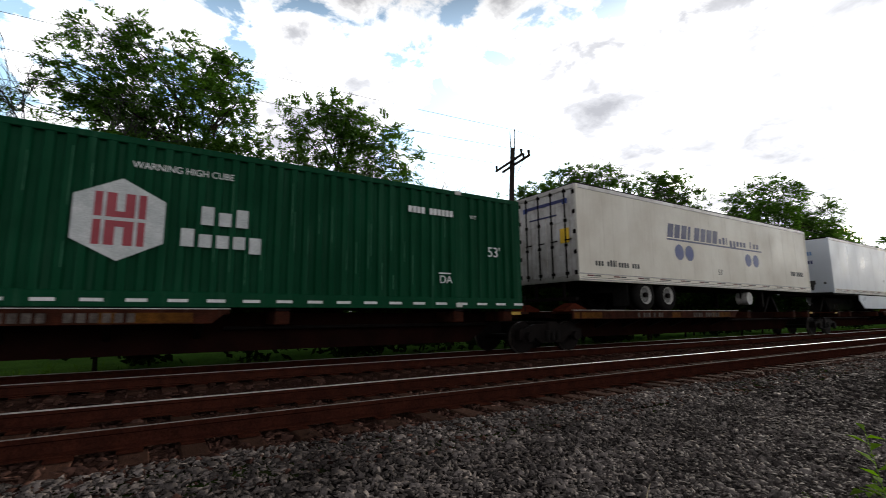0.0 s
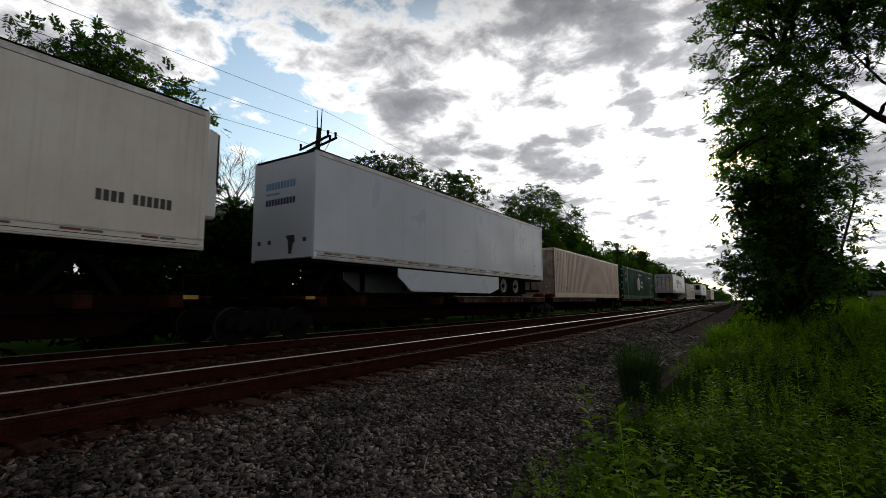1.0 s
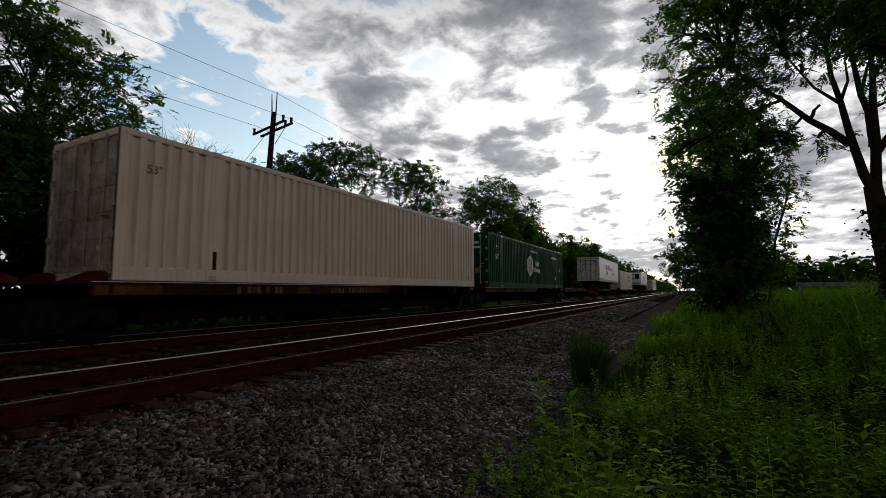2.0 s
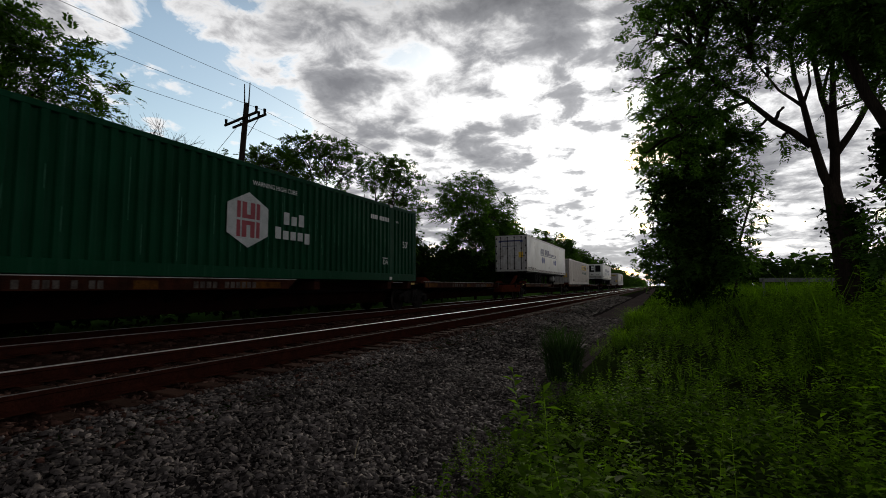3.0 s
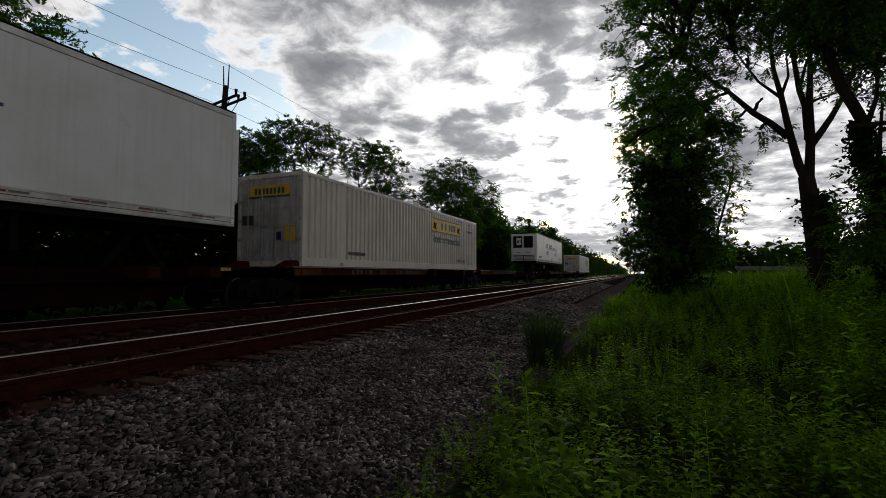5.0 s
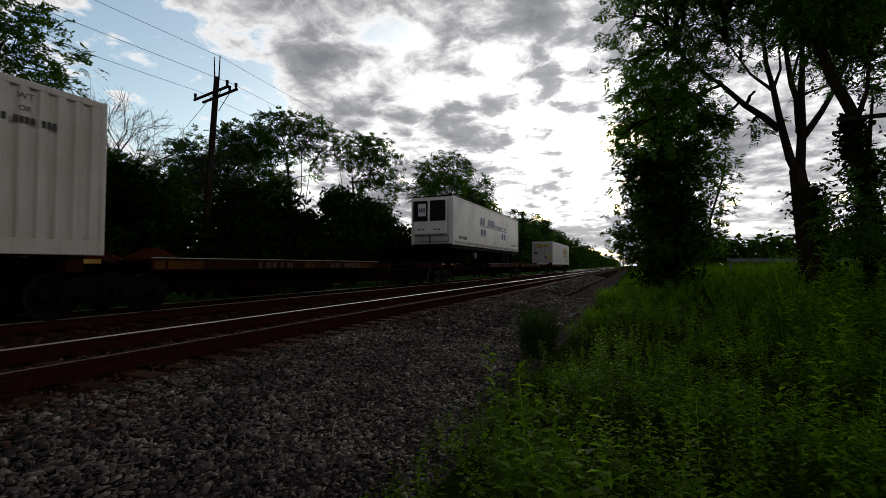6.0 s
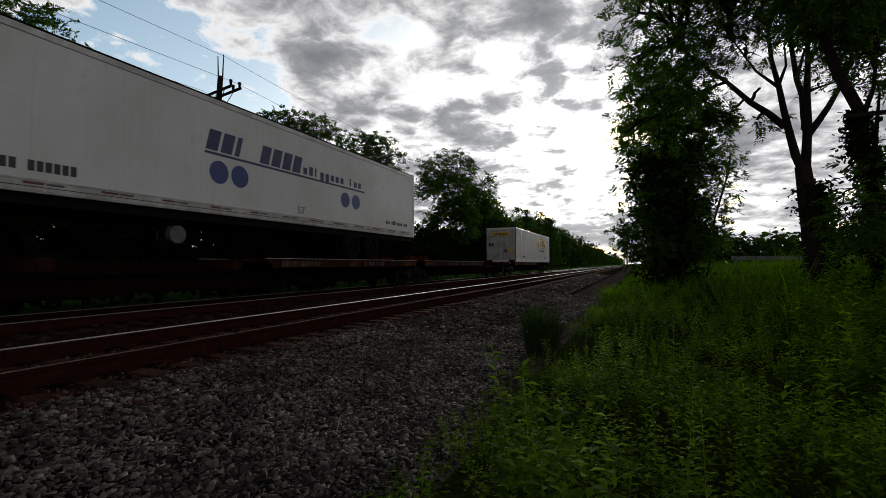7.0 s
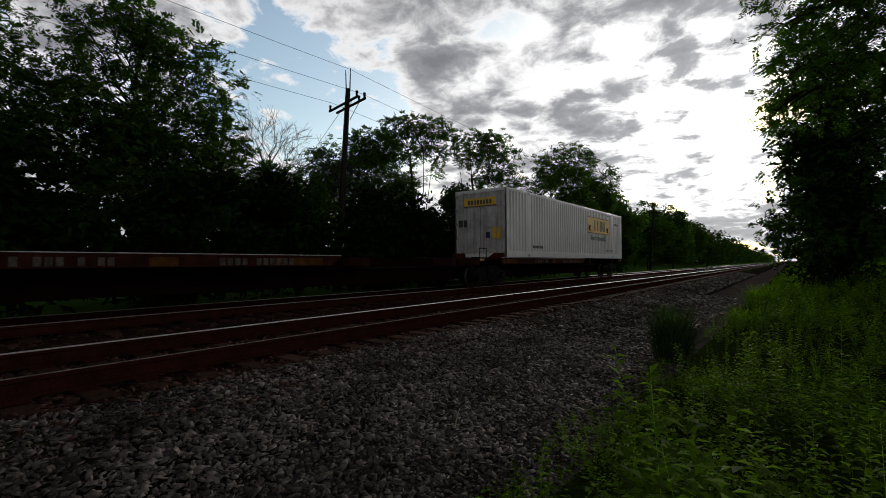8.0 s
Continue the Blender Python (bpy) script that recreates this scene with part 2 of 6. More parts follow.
M = dict(
    green=surface("green_paint", (0.0012, 0.044, 0.018), (0.001, 0.032, 0.013), 0.5, gloss=0.05, streak=((0.05, 0.12, 0.08), 0.3), scale=0.8, bump=0.04, grime=0.12),
    white=surface("white_sheet", (0.66, 0.66, 0.65), (0.58, 0.57, 0.54), 0.38, streak=((0.42, 0.39, 0.34), 0.35), scale=0.7, bump=0.03, grime=0.06),
    cream=surface("aged_white_sheet", (0.66, 0.62, 0.54), (0.56, 0.51, 0.43), 0.45, streak=((0.4, 0.34, 0.27), 0.4), scale=0.7, bump=0.03, grime=0.06),
    bluewhite=surface("cool_white_sheet", (0.53, 0.567, 0.622), (0.49, 0.52, 0.565), 0.35, streak=((0.45, 0.46, 0.47), 0.3), scale=0.7, bump=0.02, grime=0.05),
    beige=surface("beige_paint", (0.58, 0.45, 0.36), (0.52, 0.39, 0.3), 0.5, streak=((0.24, 0.15, 0.1), 0.6), scale=0.9, bump=0.04, grime=0.1),
    boxwhite=surface("box_white_paint", (0.62, 0.56, 0.5), (0.52, 0.47, 0.41), 0.45, streak=((0.28, 0.21, 0.15), 0.6), scale=0.9, bump=0.04, grime=0.1),
    rusty=surface("rust_streaked_paint", (0.42, 0.35, 0.28), (0.17, 0.1, 0.06), 0.65, scale=2.2, bump=0.1, streak=((0.11, 0.06, 0.035), 0.7)),
    dirtywhite=surface("grimy_white_door", (0.5, 0.49, 0.49), (0.26, 0.24, 0.22), 0.5, scale=1.3, streak=((0.09, 0.075, 0.06), 0.85), bump=0.05, grime=0.15),
    alu=surface("dull_aluminium", (0.42, 0.41, 0.39), (0.3, 0.28, 0.26), 0.42, 0.55, scale=2.5, grime=0.2, bump=0.05),
    wornsteel=surface("bright_worn_steel", (0.85, 0.83, 0.8), (0.72, 0.7, 0.68), 0.52, 1.0, scale=4, grime=0.1, bump=0.0),
    dullsteel=surface("dark_rail_steel", (0.2, 0.18, 0.165), (0.13, 0.11, 0.1), 0.55, 1.0, scale=4, grime=0.2, bump=0.0),
    rust=surface("rail_rust", (0.044, 0.0135, 0.0085), (0.025, 0.0085, 0.006), 0.9, gloss=0.0, scale=5, bump=0.3),
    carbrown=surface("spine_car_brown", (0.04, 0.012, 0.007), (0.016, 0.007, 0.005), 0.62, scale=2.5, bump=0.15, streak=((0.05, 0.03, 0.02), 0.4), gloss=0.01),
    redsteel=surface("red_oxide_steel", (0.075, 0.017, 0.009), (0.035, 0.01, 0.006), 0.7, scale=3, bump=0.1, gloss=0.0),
    # red oxide darkened for the shade under the loads
    spinered=surface("shaded_red_oxide", (0.012, 0.0045, 0.0035), (0.006, 0.003, 0.0025), 0.8, scale=2, bump=0.1, gloss=0.0),
    black=surface("near_black", (0.004, 0.0035, 0.0035), (0.007, 0.006, 0.0055), 0.7, scale=5, bump=0.2, gloss=0.06),
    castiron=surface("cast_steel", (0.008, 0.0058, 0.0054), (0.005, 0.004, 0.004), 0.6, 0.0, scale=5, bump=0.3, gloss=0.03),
    rubber=surface("tyre_rubber", (0.008, 0.008, 0.008), (0.014, 0.013, 0.012), 0.8, scale=8, bump=0.2, gloss=0.01),
    dullred=surface("worn_red_reflector", (0.13, 0.012, 0.014), (0.08, 0.012, 0.012), 0.5, scale=9, bump=0.0),
    dimrim=surface("grimy_wheel_disc", (0.12, 0.115, 0.11), (0.05, 0.048, 0.045), 0.6, scale=6, bump=0.05),
    rim=surface("white_steel_wheel", (0.4, 0.39, 0.37), (0.2, 0.19, 0.18), 0.45, scale=6, bump=0.05),
    yellow=surface("yellow_marking", (0.42, 0.26, 0.02), (0.3, 0.16, 0.015), 0.55, scale=4, bump=0.05),
    orange=surface("faded_orange_reflector", (0.1, 0.04, 0.008), (0.045, 0.018, 0.005), 0.7, scale=5, bump=0.05, gloss=0.02),
    navy=surface("navy_lettering", (0.01, 0.014, 0.085), (0.013, 0.018, 0.1), 0.45, scale=5, bump=0.0, grime=0.1),
    blue=surface("blue_disc", (0.013, 0.033, 0.17), (0.016, 0.04, 0.2), 0.45, scale=5, bump=0.0, grime=0.1),
    paleblue=surface("pale_blue_lettering", (0.12, 0.22, 0.42), (0.16, 0.26, 0.46), 0.5, scale=5, bump=0.0, grime=0.1),
    red=surface("red_marking", (0.26, 0.008, 0.022), (0.2, 0.008, 0.02), 0.5, scale=5, bump=0.0, grime=0.15),
    dark=surface("black_lettering", (0.02, 0.02, 0.022), (0.035, 0.033, 0.03), 0.55, scale=6, bump=0.0),
    darkgreen=surface("dark_green_lettering", (0.012, 0.05, 0.035), (0.016, 0.06, 0.04), 0.5, scale=6, bump=0.0),
    dullmark=surface("worn_white_stencil", (0.1, 0.085, 0.075), (0.035, 0.028, 0.024), 0.7, scale=5, bump=0.0, grime=0.3, gloss=0.02),
    palegreen=surface("pale_green_strip", (0.06, 0.16, 0.1), (0.02, 0.08, 0.045), 0.6, scale=6, bump=0.0, grime=0.3, gloss=0.05),
    wornmark=surface("worn_white_plate", (0.46, 0.47, 0.47), (0.33, 0.35, 0.35), 0.55, scale=3, bump=0.0, grime=0.25),
    mark=surface("white_marking", (0.62, 0.62, 0.62), (0.5, 0.5, 0.5), 0.5, scale=5, bump=0.0, grime=0.1),
    signyellow=surface("yellow_sign", (0.66, 0.42, 0.02), (0.6, 0.37, 0.02), 0.45, scale=4, bump=0.0, grime=0.1),
    glass=surface("dark_grille", (0.004, 0.004, 0.005), (0.007, 0.007, 0.008), 0.5, scale=10, bump=0.05, gloss=0.1),
    tie=surface("creosoted_timber", (0.03, 0.0155, 0.011), (0.055, 0.027, 0.019), 0.85, gloss=0.03, scale=3, fine=30, bump=0.5, random_object=0.4, stretch=(0.4, 4, 4)),
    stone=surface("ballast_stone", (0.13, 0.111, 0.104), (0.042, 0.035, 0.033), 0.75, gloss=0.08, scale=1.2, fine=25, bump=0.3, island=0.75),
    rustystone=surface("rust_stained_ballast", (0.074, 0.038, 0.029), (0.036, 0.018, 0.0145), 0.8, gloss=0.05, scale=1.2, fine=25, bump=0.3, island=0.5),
    # bed darker than its stones: the shade of the gaps is in the colour
    ballast=surface("shaded_ballast_bed", (0.026, 0.022, 0.022), (0.014, 0.012, 0.012), 0.9, scale=14, fine=26, bump=1.0, grime=0.6, gloss=0.0),
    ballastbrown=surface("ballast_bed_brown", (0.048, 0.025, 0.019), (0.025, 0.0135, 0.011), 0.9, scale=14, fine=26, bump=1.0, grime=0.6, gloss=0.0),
    lane=surface("gravel_lane", (0.085, 0.07, 0.068), (0.055, 0.045, 0.044), 0.9, scale=1.0, fine=40, bump=0.8, grime=0.45, gloss=0.0),
    soil=surface("grassy_soil", (0.022, 0.04, 0.008), (0.016, 0.018, 0.008), 0.95, scale=0.8, fine=20, bump=0.8, grime=0.5, gloss=0.0),
    verge=surface("mown_verge", (0.08, 0.17, 0.03), (0.055, 0.12, 0.024), 0.95, scale=0.8, fine=20, bump=0.8, grime=0.4, gloss=0.0),
    bark=surface("bark", (0.035, 0.027, 0.021), (0.018, 0.014, 0.011), 0.9, scale=3, fine=18, bump=0.9, stretch=(3, 3, 0.5), gloss=0.0),
    deadbark=surface("dead_bark", (0.026, 0.022, 0.02), (0.016, 0.014, 0.013), 0.9, scale=3, fine=18, bump=0.6),
    pole=surface("weathered_pole", (0.032, 0.025, 0.021), (0.018, 0.015, 0.013), 0.85, scale=3, fine=20, bump=0.5, stretch=(3, 3, 0.3), gloss=0.0),
    leaf=surface("tree_leaf", (0.06, 0.115, 0.026), (0.035, 0.075, 0.017), 0.6, scale=0.6, fine=6, bump=0, island=0.5, translucent=0.5, grime=0.15),
    farleaf=surface("far_leaf", (0.035, 0.066, 0.016), (0.02, 0.042, 0.012), 0.6, scale=0.3, fine=3, bump=0, island=0.5, translucent=0.3, grime=0.15),
    # near-black green, with the shade inside hedge and ivy put into the colour
    leafdark=surface("shaded_leaf", (0.012, 0.027, 0.005), (0.007, 0.016, 0.003), 0.6, scale=0.6, fine=6, bump=0, island=0.5, translucent=0.2, grime=0.15),
    weed=surface("weed_leaf", (0.15, 0.255, 0.015), (0.045, 0.095, 0.009), 0.6, scale=1.6, fine=6, bump=0, island=0.65, translucent=0.45, grime=0.2, sheen=0.007),
    blade=surface("grass_blade", (0.09, 0.165, 0.012), (0.055, 0.105, 0.008), 0.6, scale=0.4, fine=6, bump=0, island=0.5, translucent=0.5, grime=0.15),
    sedge=surface("dark_grass", (0.035, 0.07, 0.022), (0.03, 0.045, 0.02), 0.6, scale=2, fine=6, bump=0, island=0.4, translucent=0.25, grime=0.15),
    straw=surface("dry_straw", (0.45, 0.38, 0.26), (0.35, 0.28, 0.18), 0.7, scale=4, bump=0),
    fence=surface("galvanised_rail", (0.12, 0.12, 0.125), (0.08, 0.08, 0.085), 0.6, 0.0, scale=3, bump=0.05),
    wire=surface("line_wire", (0.05, 0.05, 0.055), (0.04, 0.04, 0.045), 0.5, 0.5, bump=0),
)


# ---- building ----
def thing(name, label, category, m=None, group="", kind=""):
    ob = new(name)
    ob.empty_display_size = 0.3
    if m is not None:
        ob.matrix_world = m
    return tagged(ob, label, category, group, kind)


def link_mesh(name, me, parent, label="", at=None):
    ob = new(name, me)
    ob.parent = parent
    if at is not None:
        ob.matrix_basis = at
    return tagged(ob, label) if label else ob


def part(name, bm, material, parent, label="", smooth=False):
    me = bpy.data.meshes.new(name)
    bm.to_mesh(me)
    bm.free()
    me.materials.append(material)
    if smooth:
        me.polygons.foreach_set("use_smooth", [True] * len(me.polygons))
    return link_mesh(name, me, parent, label)


def box(x0, x1, y0, y1, z0, z1, bevel=0.0, bm=None):
    b = bmesh.new() if bm is None or bevel else bm
    m = Matrix.Translation(((x0 + x1) / 2, (y0 + y1) / 2, (z0 + z1) / 2)) @ Matrix.Diagonal((x1 - x0, y1 - y0, z1 - z0, 1))
    bmesh.ops.create_cube(b, size=1, matrix=m)
    if bevel:
        bmesh.ops.bevel(b, geom=b.edges[:], offset=bevel, segments=1, affect="EDGES")
        if bm is not None:
            me = bpy.data.meshes.new("tmp")
            b.to_mesh(me)
            bm.from_mesh(me)
            bpy.data.meshes.remove(me)
            b.free()
            return bm
    return b


def rod(a, b_, r, bm=None, n=10, r2=None):
    """A round bar from a to b_."""
    bm = bmesh.new() if bm is None else bm
    a, b_ = Vector(a), Vector(b_)
    d = b_ - a
    m = Matrix.Translation((a + b_) / 2) @ d.to_track_quat("Z", "Y").to_matrix().to_4x4()
    bmesh.ops.create_cone(bm, cap_ends=True, segments=n, radius1=r, radius2=r if r2 is None else r2, depth=d.length, matrix=m)
    return bm


def prism(outline, axis, lo, hi, bm=None):
    """A flat outline of (a, b) pairs pushed out along an axis: x gives (y, z), y gives (x, z), z gives (x, y)."""
    bm = bmesh.new() if bm is None else bm
    put = {"x": lambda a, b, c: (c, a, b), "y": lambda a, b, c: (a, c, b), "z": lambda a, b, c: (a, b, c)}[axis]
    rows = [[bm.verts.new(put(a, b, c)) for a, b in outline] for c in (lo, hi)]
    k = len(outline)
    bm.faces.new(rows[0])
    bm.faces.new(rows[1][::-1])
    for i in range(k):
        bm.faces.new((rows[0][i], rows[0][(i + 1) % k], rows[1][(i + 1) % k], rows[1][i]))
    bmesh.ops.recalc_face_normals(bm, faces=bm.faces[:])
    return bm


def array_mesh(name, verts, faces, material, smooth=False):
    """A mesh from numpy arrays: verts (n, 3), faces (m, k)."""
    verts, faces = np.asarray(verts, np.float32), np.asarray(faces, np.int32)
    me = bpy.data.meshes.new(name)
    count, k = faces.shape
    me.vertices.add(len(verts))
    me.vertices.foreach_set("co", verts.ravel())
    me.loops.add(count * k)
    me.loops.foreach_set("vertex_index", faces.ravel())
    me.polygons.add(count)
    me.polygons.foreach_set("loop_start", np.arange(count, dtype=np.int32) * k)
    if smooth:
        me.polygons.foreach_set("use_smooth", np.ones(count, bool))
    me.update(calc_edges=True)
    me.materials.append(material)
    return me


def glyph(ch, size, bold):
    """One letter as a mesh, and how far it carries the pen; shared between equal letters."""
    key = (ch, size, bold)
    if key not in GLYPHS:
        cu = bpy.data.curves.new("letter", "FONT")
        cu.size, cu.extrude, cu.offset = size, 0.002, bold
        tmp = bpy.data.objects.new("letter", cu)
        scene.collection.objects.link(tmp)
        ends = []
        for body in ("|" + ch + "|", "||", ch):
            cu.body = body
            bpy.context.view_layer.update()
            me = bpy.data.meshes.new_from_object(tmp)
            ends.append(max((v.co.x for v in me.vertices), default=0.0))
        bpy.data.objects.remove(tmp)
        GLYPHS[key] = (me, ends[0] - ends[1])
    return GLYPHS[key]


GLYPHS = {}


def words(text, size, material, parent, s, z, label, x=1.312, width=None, bold=0.0):
    """Lettering on the side that faces +x, starting s along it with its foot at z; each letter by itself."""
    pens, pen = [], 0.0
    for ch in text:
        pens.append(pen)
        pen += glyph(ch, size, bold)[1]
    k = 1.0 if width is None else width / pen
    for ch, at in zip(text, pens):
        if ch == " ":
            continue
        source = glyph(ch, size, bold)[0]
        me = LETTERS.get((source.name, material.name))
        if me is None:
            me = LETTERS[(source.name, material.name)] = source.copy()
            me.materials.clear()
            me.materials.append(material)
        m = Matrix.Translation((x, s + at * k, z)) @ Euler((radians(90), 0, radians(90))).to_matrix().to_4x4() @ Matrix.Diagonal((k, 1, 1, 1))
        link_mesh("letter", me, parent, label, m)


LETTERS = {}


def bars(pattern, s, z, width, height_, material, parent, name="lettering_block", x=1.312, lean=0.0, label="", gap=0.2):
    """A word that is no word: one block a letter, with gaps; a blank in the pattern leaves one out."""
    pitch = width / len(pattern)
    for i, ch in enumerate(pattern):
        if ch == " ":
            continue
        w = pitch * (1 - gap) * (0.45 if ch == "l" else 1)
        a = s + i * pitch
        h, d = height_ * (0.74 if ch in "xp" else 1.0), height_ * (0.22 if ch == "p" else 0.0)
        part(name, prism([(a, z - d), (a + w, z - d), (a + w + lean * h, z + h), (a + lean * h, z + h)], "x", x - 0.002, x + 0.002), material, parent, label)


def disc(s, z, r, material, parent, name, x=1.312, label=""):
    return part(name, prism([(s + r * math.cos(a), z + r * math.sin(a)) for a in np.linspace(0, 2 * math.pi, 28)[:-1]], "x", x - 0.002, x + 0.002), material, parent, label)


# ---- the train ----
TRAIN_X, SPEED, LONG = -10.58, 21.59, 16.18
TRAIN = []


def rolls(ob, s0):
    """Puts a thing of the train at its place along the track at the start, and notes it for motions()."""
    ob.matrix_world = pose(TRAIN_X, s0, 0)
    TRAIN.append((ob, s0))
    return ob


def corrugated(y0, y1, z0, z1, x, depth, pitch, material, parent, inward):
    """A pressed wall sheet with upright ribs."""
    ys, xs, y, k = [], [], y0, 0
    prof = [(0.0, 0), (0.42, 0), (0.52, 1), (0.9, 1)]
    while y < y1 - pitch:
        for a, d in prof:
            ys.append(y + a * pitch)
            xs.append(x - inward * d * depth)
        y += pitch
    ys += [y, y1]
    xs += [x, x]
    n = len(ys)
    V = [(xs[i], ys[i], z) for z in (z0, z1) for i in range(n)]
    F = [(i, i + 1, n + i + 1, n + i) for i in range(n - 1)]
    V += [(a - inward * 0.03, b, c) for a, b, c in V]
    F += [(2 * n + d, 2 * n + c, 2 * n + b, 2 * n + a) for a, b, c, d in F]
    me = bpy.data.meshes.new("side_wall")
    me.from_pydata(V, [], F)
    me.materials.append(material)
    return link_mesh("side_wall", me, parent)


def door_end(parent, z0, z1, door_mat, frame_mat, rod_mat):
    """Two barred doors at the leading end, facing -y."""
    h = z1 - z0
    part("door_frame", box(-1.3, 1.3, 0.0, 0.09, z1 - 0.14, z1, 0.01, box(-1.3, 1.3, 0.0, 0.09, z0, z0 + 0.16, 0.01, box(-1.3, -1.19, 0.0, 0.09, z0 + 0.16, z1 - 0.14, 0.01, box(1.19, 1.3, 0.0, 0.09, z0 + 0.16, z1 - 0.14, 0.01)))), frame_mat, parent)
    for side in (-1, 1):
        a, b = sorted((side * 0.012, side * 1.185))
        bm = box(a, b, 0.03, 0.085, z0 + 0.165, z1 - 0.145, 0.008)
        for k in range(5):
            zz = z0 + 0.3 + k * (h - 0.6) / 4.6
            box(a + 0.06, b - 0.06, 0.018, 0.032, zz, zz + (h - 0.6) / 7, 0.006, bm)
        door = part("door", bm, door_mat, parent)
        for xr in (0.28, 0.85):
            bar = rod((side * xr, -0.012, z0 + 0.1), (side * xr, -0.012, z1 - 0.08), 0.02, n=8)
            for zz in (z0 + 0.2, z0 + h * 0.36, z0 + h * 0.62, z1 - 0.2):
                box(side * xr - 0.05, side * xr + 0.05, -0.03, 0.03, zz, zz + 0.08, 0.0, bar)
            part("lock_rod", bar, rod_mat, door)
            part("door_handle", box(side * xr - 0.02, side * xr + 0.26, -0.05, -0.03, z0 + h * 0.42, z0 + h * 0.42 + 0.035, 0.004), rod_mat, door)
        for k in range(5):
            zz = z0 + 0.25 + k * (h - 0.5) / 4
            part("hinge", box(side * 1.2 - 0.05, side * 1.2 + 0.05, -0.02, 0.04, zz - 0.06, zz + 0.06, 0.006), rod_mat, door)


def end_mark(parent, x0, x1, z0, z1, material, name, label=""):
    return part(name, box(x0, x1, -0.006, 0.017, z0, z1, 0.002), material, parent, label)


def container(label, paint, door_mat, s0):
    """A fifty-three foot domestic box with lifting posts at its forty-foot points."""
    ob = thing("shipping_container", label, "container", group="containers on the train")
    z0, z1, L = 1.18, 4.08, LONG
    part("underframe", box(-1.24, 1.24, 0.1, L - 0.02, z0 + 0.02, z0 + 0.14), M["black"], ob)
    part("roof", box(-1.25, 1.25, 0.05, L - 0.05, z1 - 0.05, z1 - 0.015, 0.01), paint, ob)
    for side in (-1, 1):
        a, b = sorted((side * 1.24, side * 1.3))
        part("bottom_rail", box(a, b, 0.09, L, z0, z0 + 0.27, 0.012), paint, ob)
        part("top_rail", box(a, b, 0.09, L, z1 - 0.12, z1, 0.012), paint, ob)
        spans = [(0.1, 1.92), (2.12, L - 2.12), (L - 1.92, L - 0.1)]
        for y0, y1 in spans:
            corrugated(y0, y1, z0 + 0.26, z1 - 0.11, side * 1.293, 0.06, 0.275, paint, ob, side)
        for y in (2.02, L - 2.02):
            bm = box(a, b + (0.004 if side > 0 else 0), y - 0.1, y + 0.1, z0 + 0.27, z1 - 0.12, 0.01)
            part("lifting_post", bm, paint, ob)
            for z in (z0 + 0.03, z1 - 0.1):
                cast = box(side * 1.28 - 0.035, side * 1.28 + 0.035, y - 0.09, y + 0.09, z, z + 0.11, 0.012)
                part("corner_casting", cast, M["alu"], ob)
        for y in (0.05, L - 0.05):
            part("corner_post", box(side * 1.25 - 0.052, side * 1.25 + 0.052, y - 0.05, y + 0.05, z0, z1, 0.012), paint, ob)
    part("front_wall", box(-1.2, 1.2, L - 0.06, L - 0.01, z0 + 0.1, z1 - 0.1), paint, ob)
    door_end(ob, z0, z1, door_mat, paint, M["alu"] if door_mat is not M["rusty"] else M["rusty"])
    return rolls(ob, s0)


def dashes(ob, z, first, step, length, height, material, name, until=LONG, x=1.303):
    me = None
    y = first
    while y < until:
        if me is None:
            o = part(name, box(-0.003, 0.003, 0, length, 0, height), material, ob)
            me = o.data
        else:
            o = link_mesh(name, me, ob)
        o.matrix_basis = Matrix.Translation((x, y, z))
        y += step


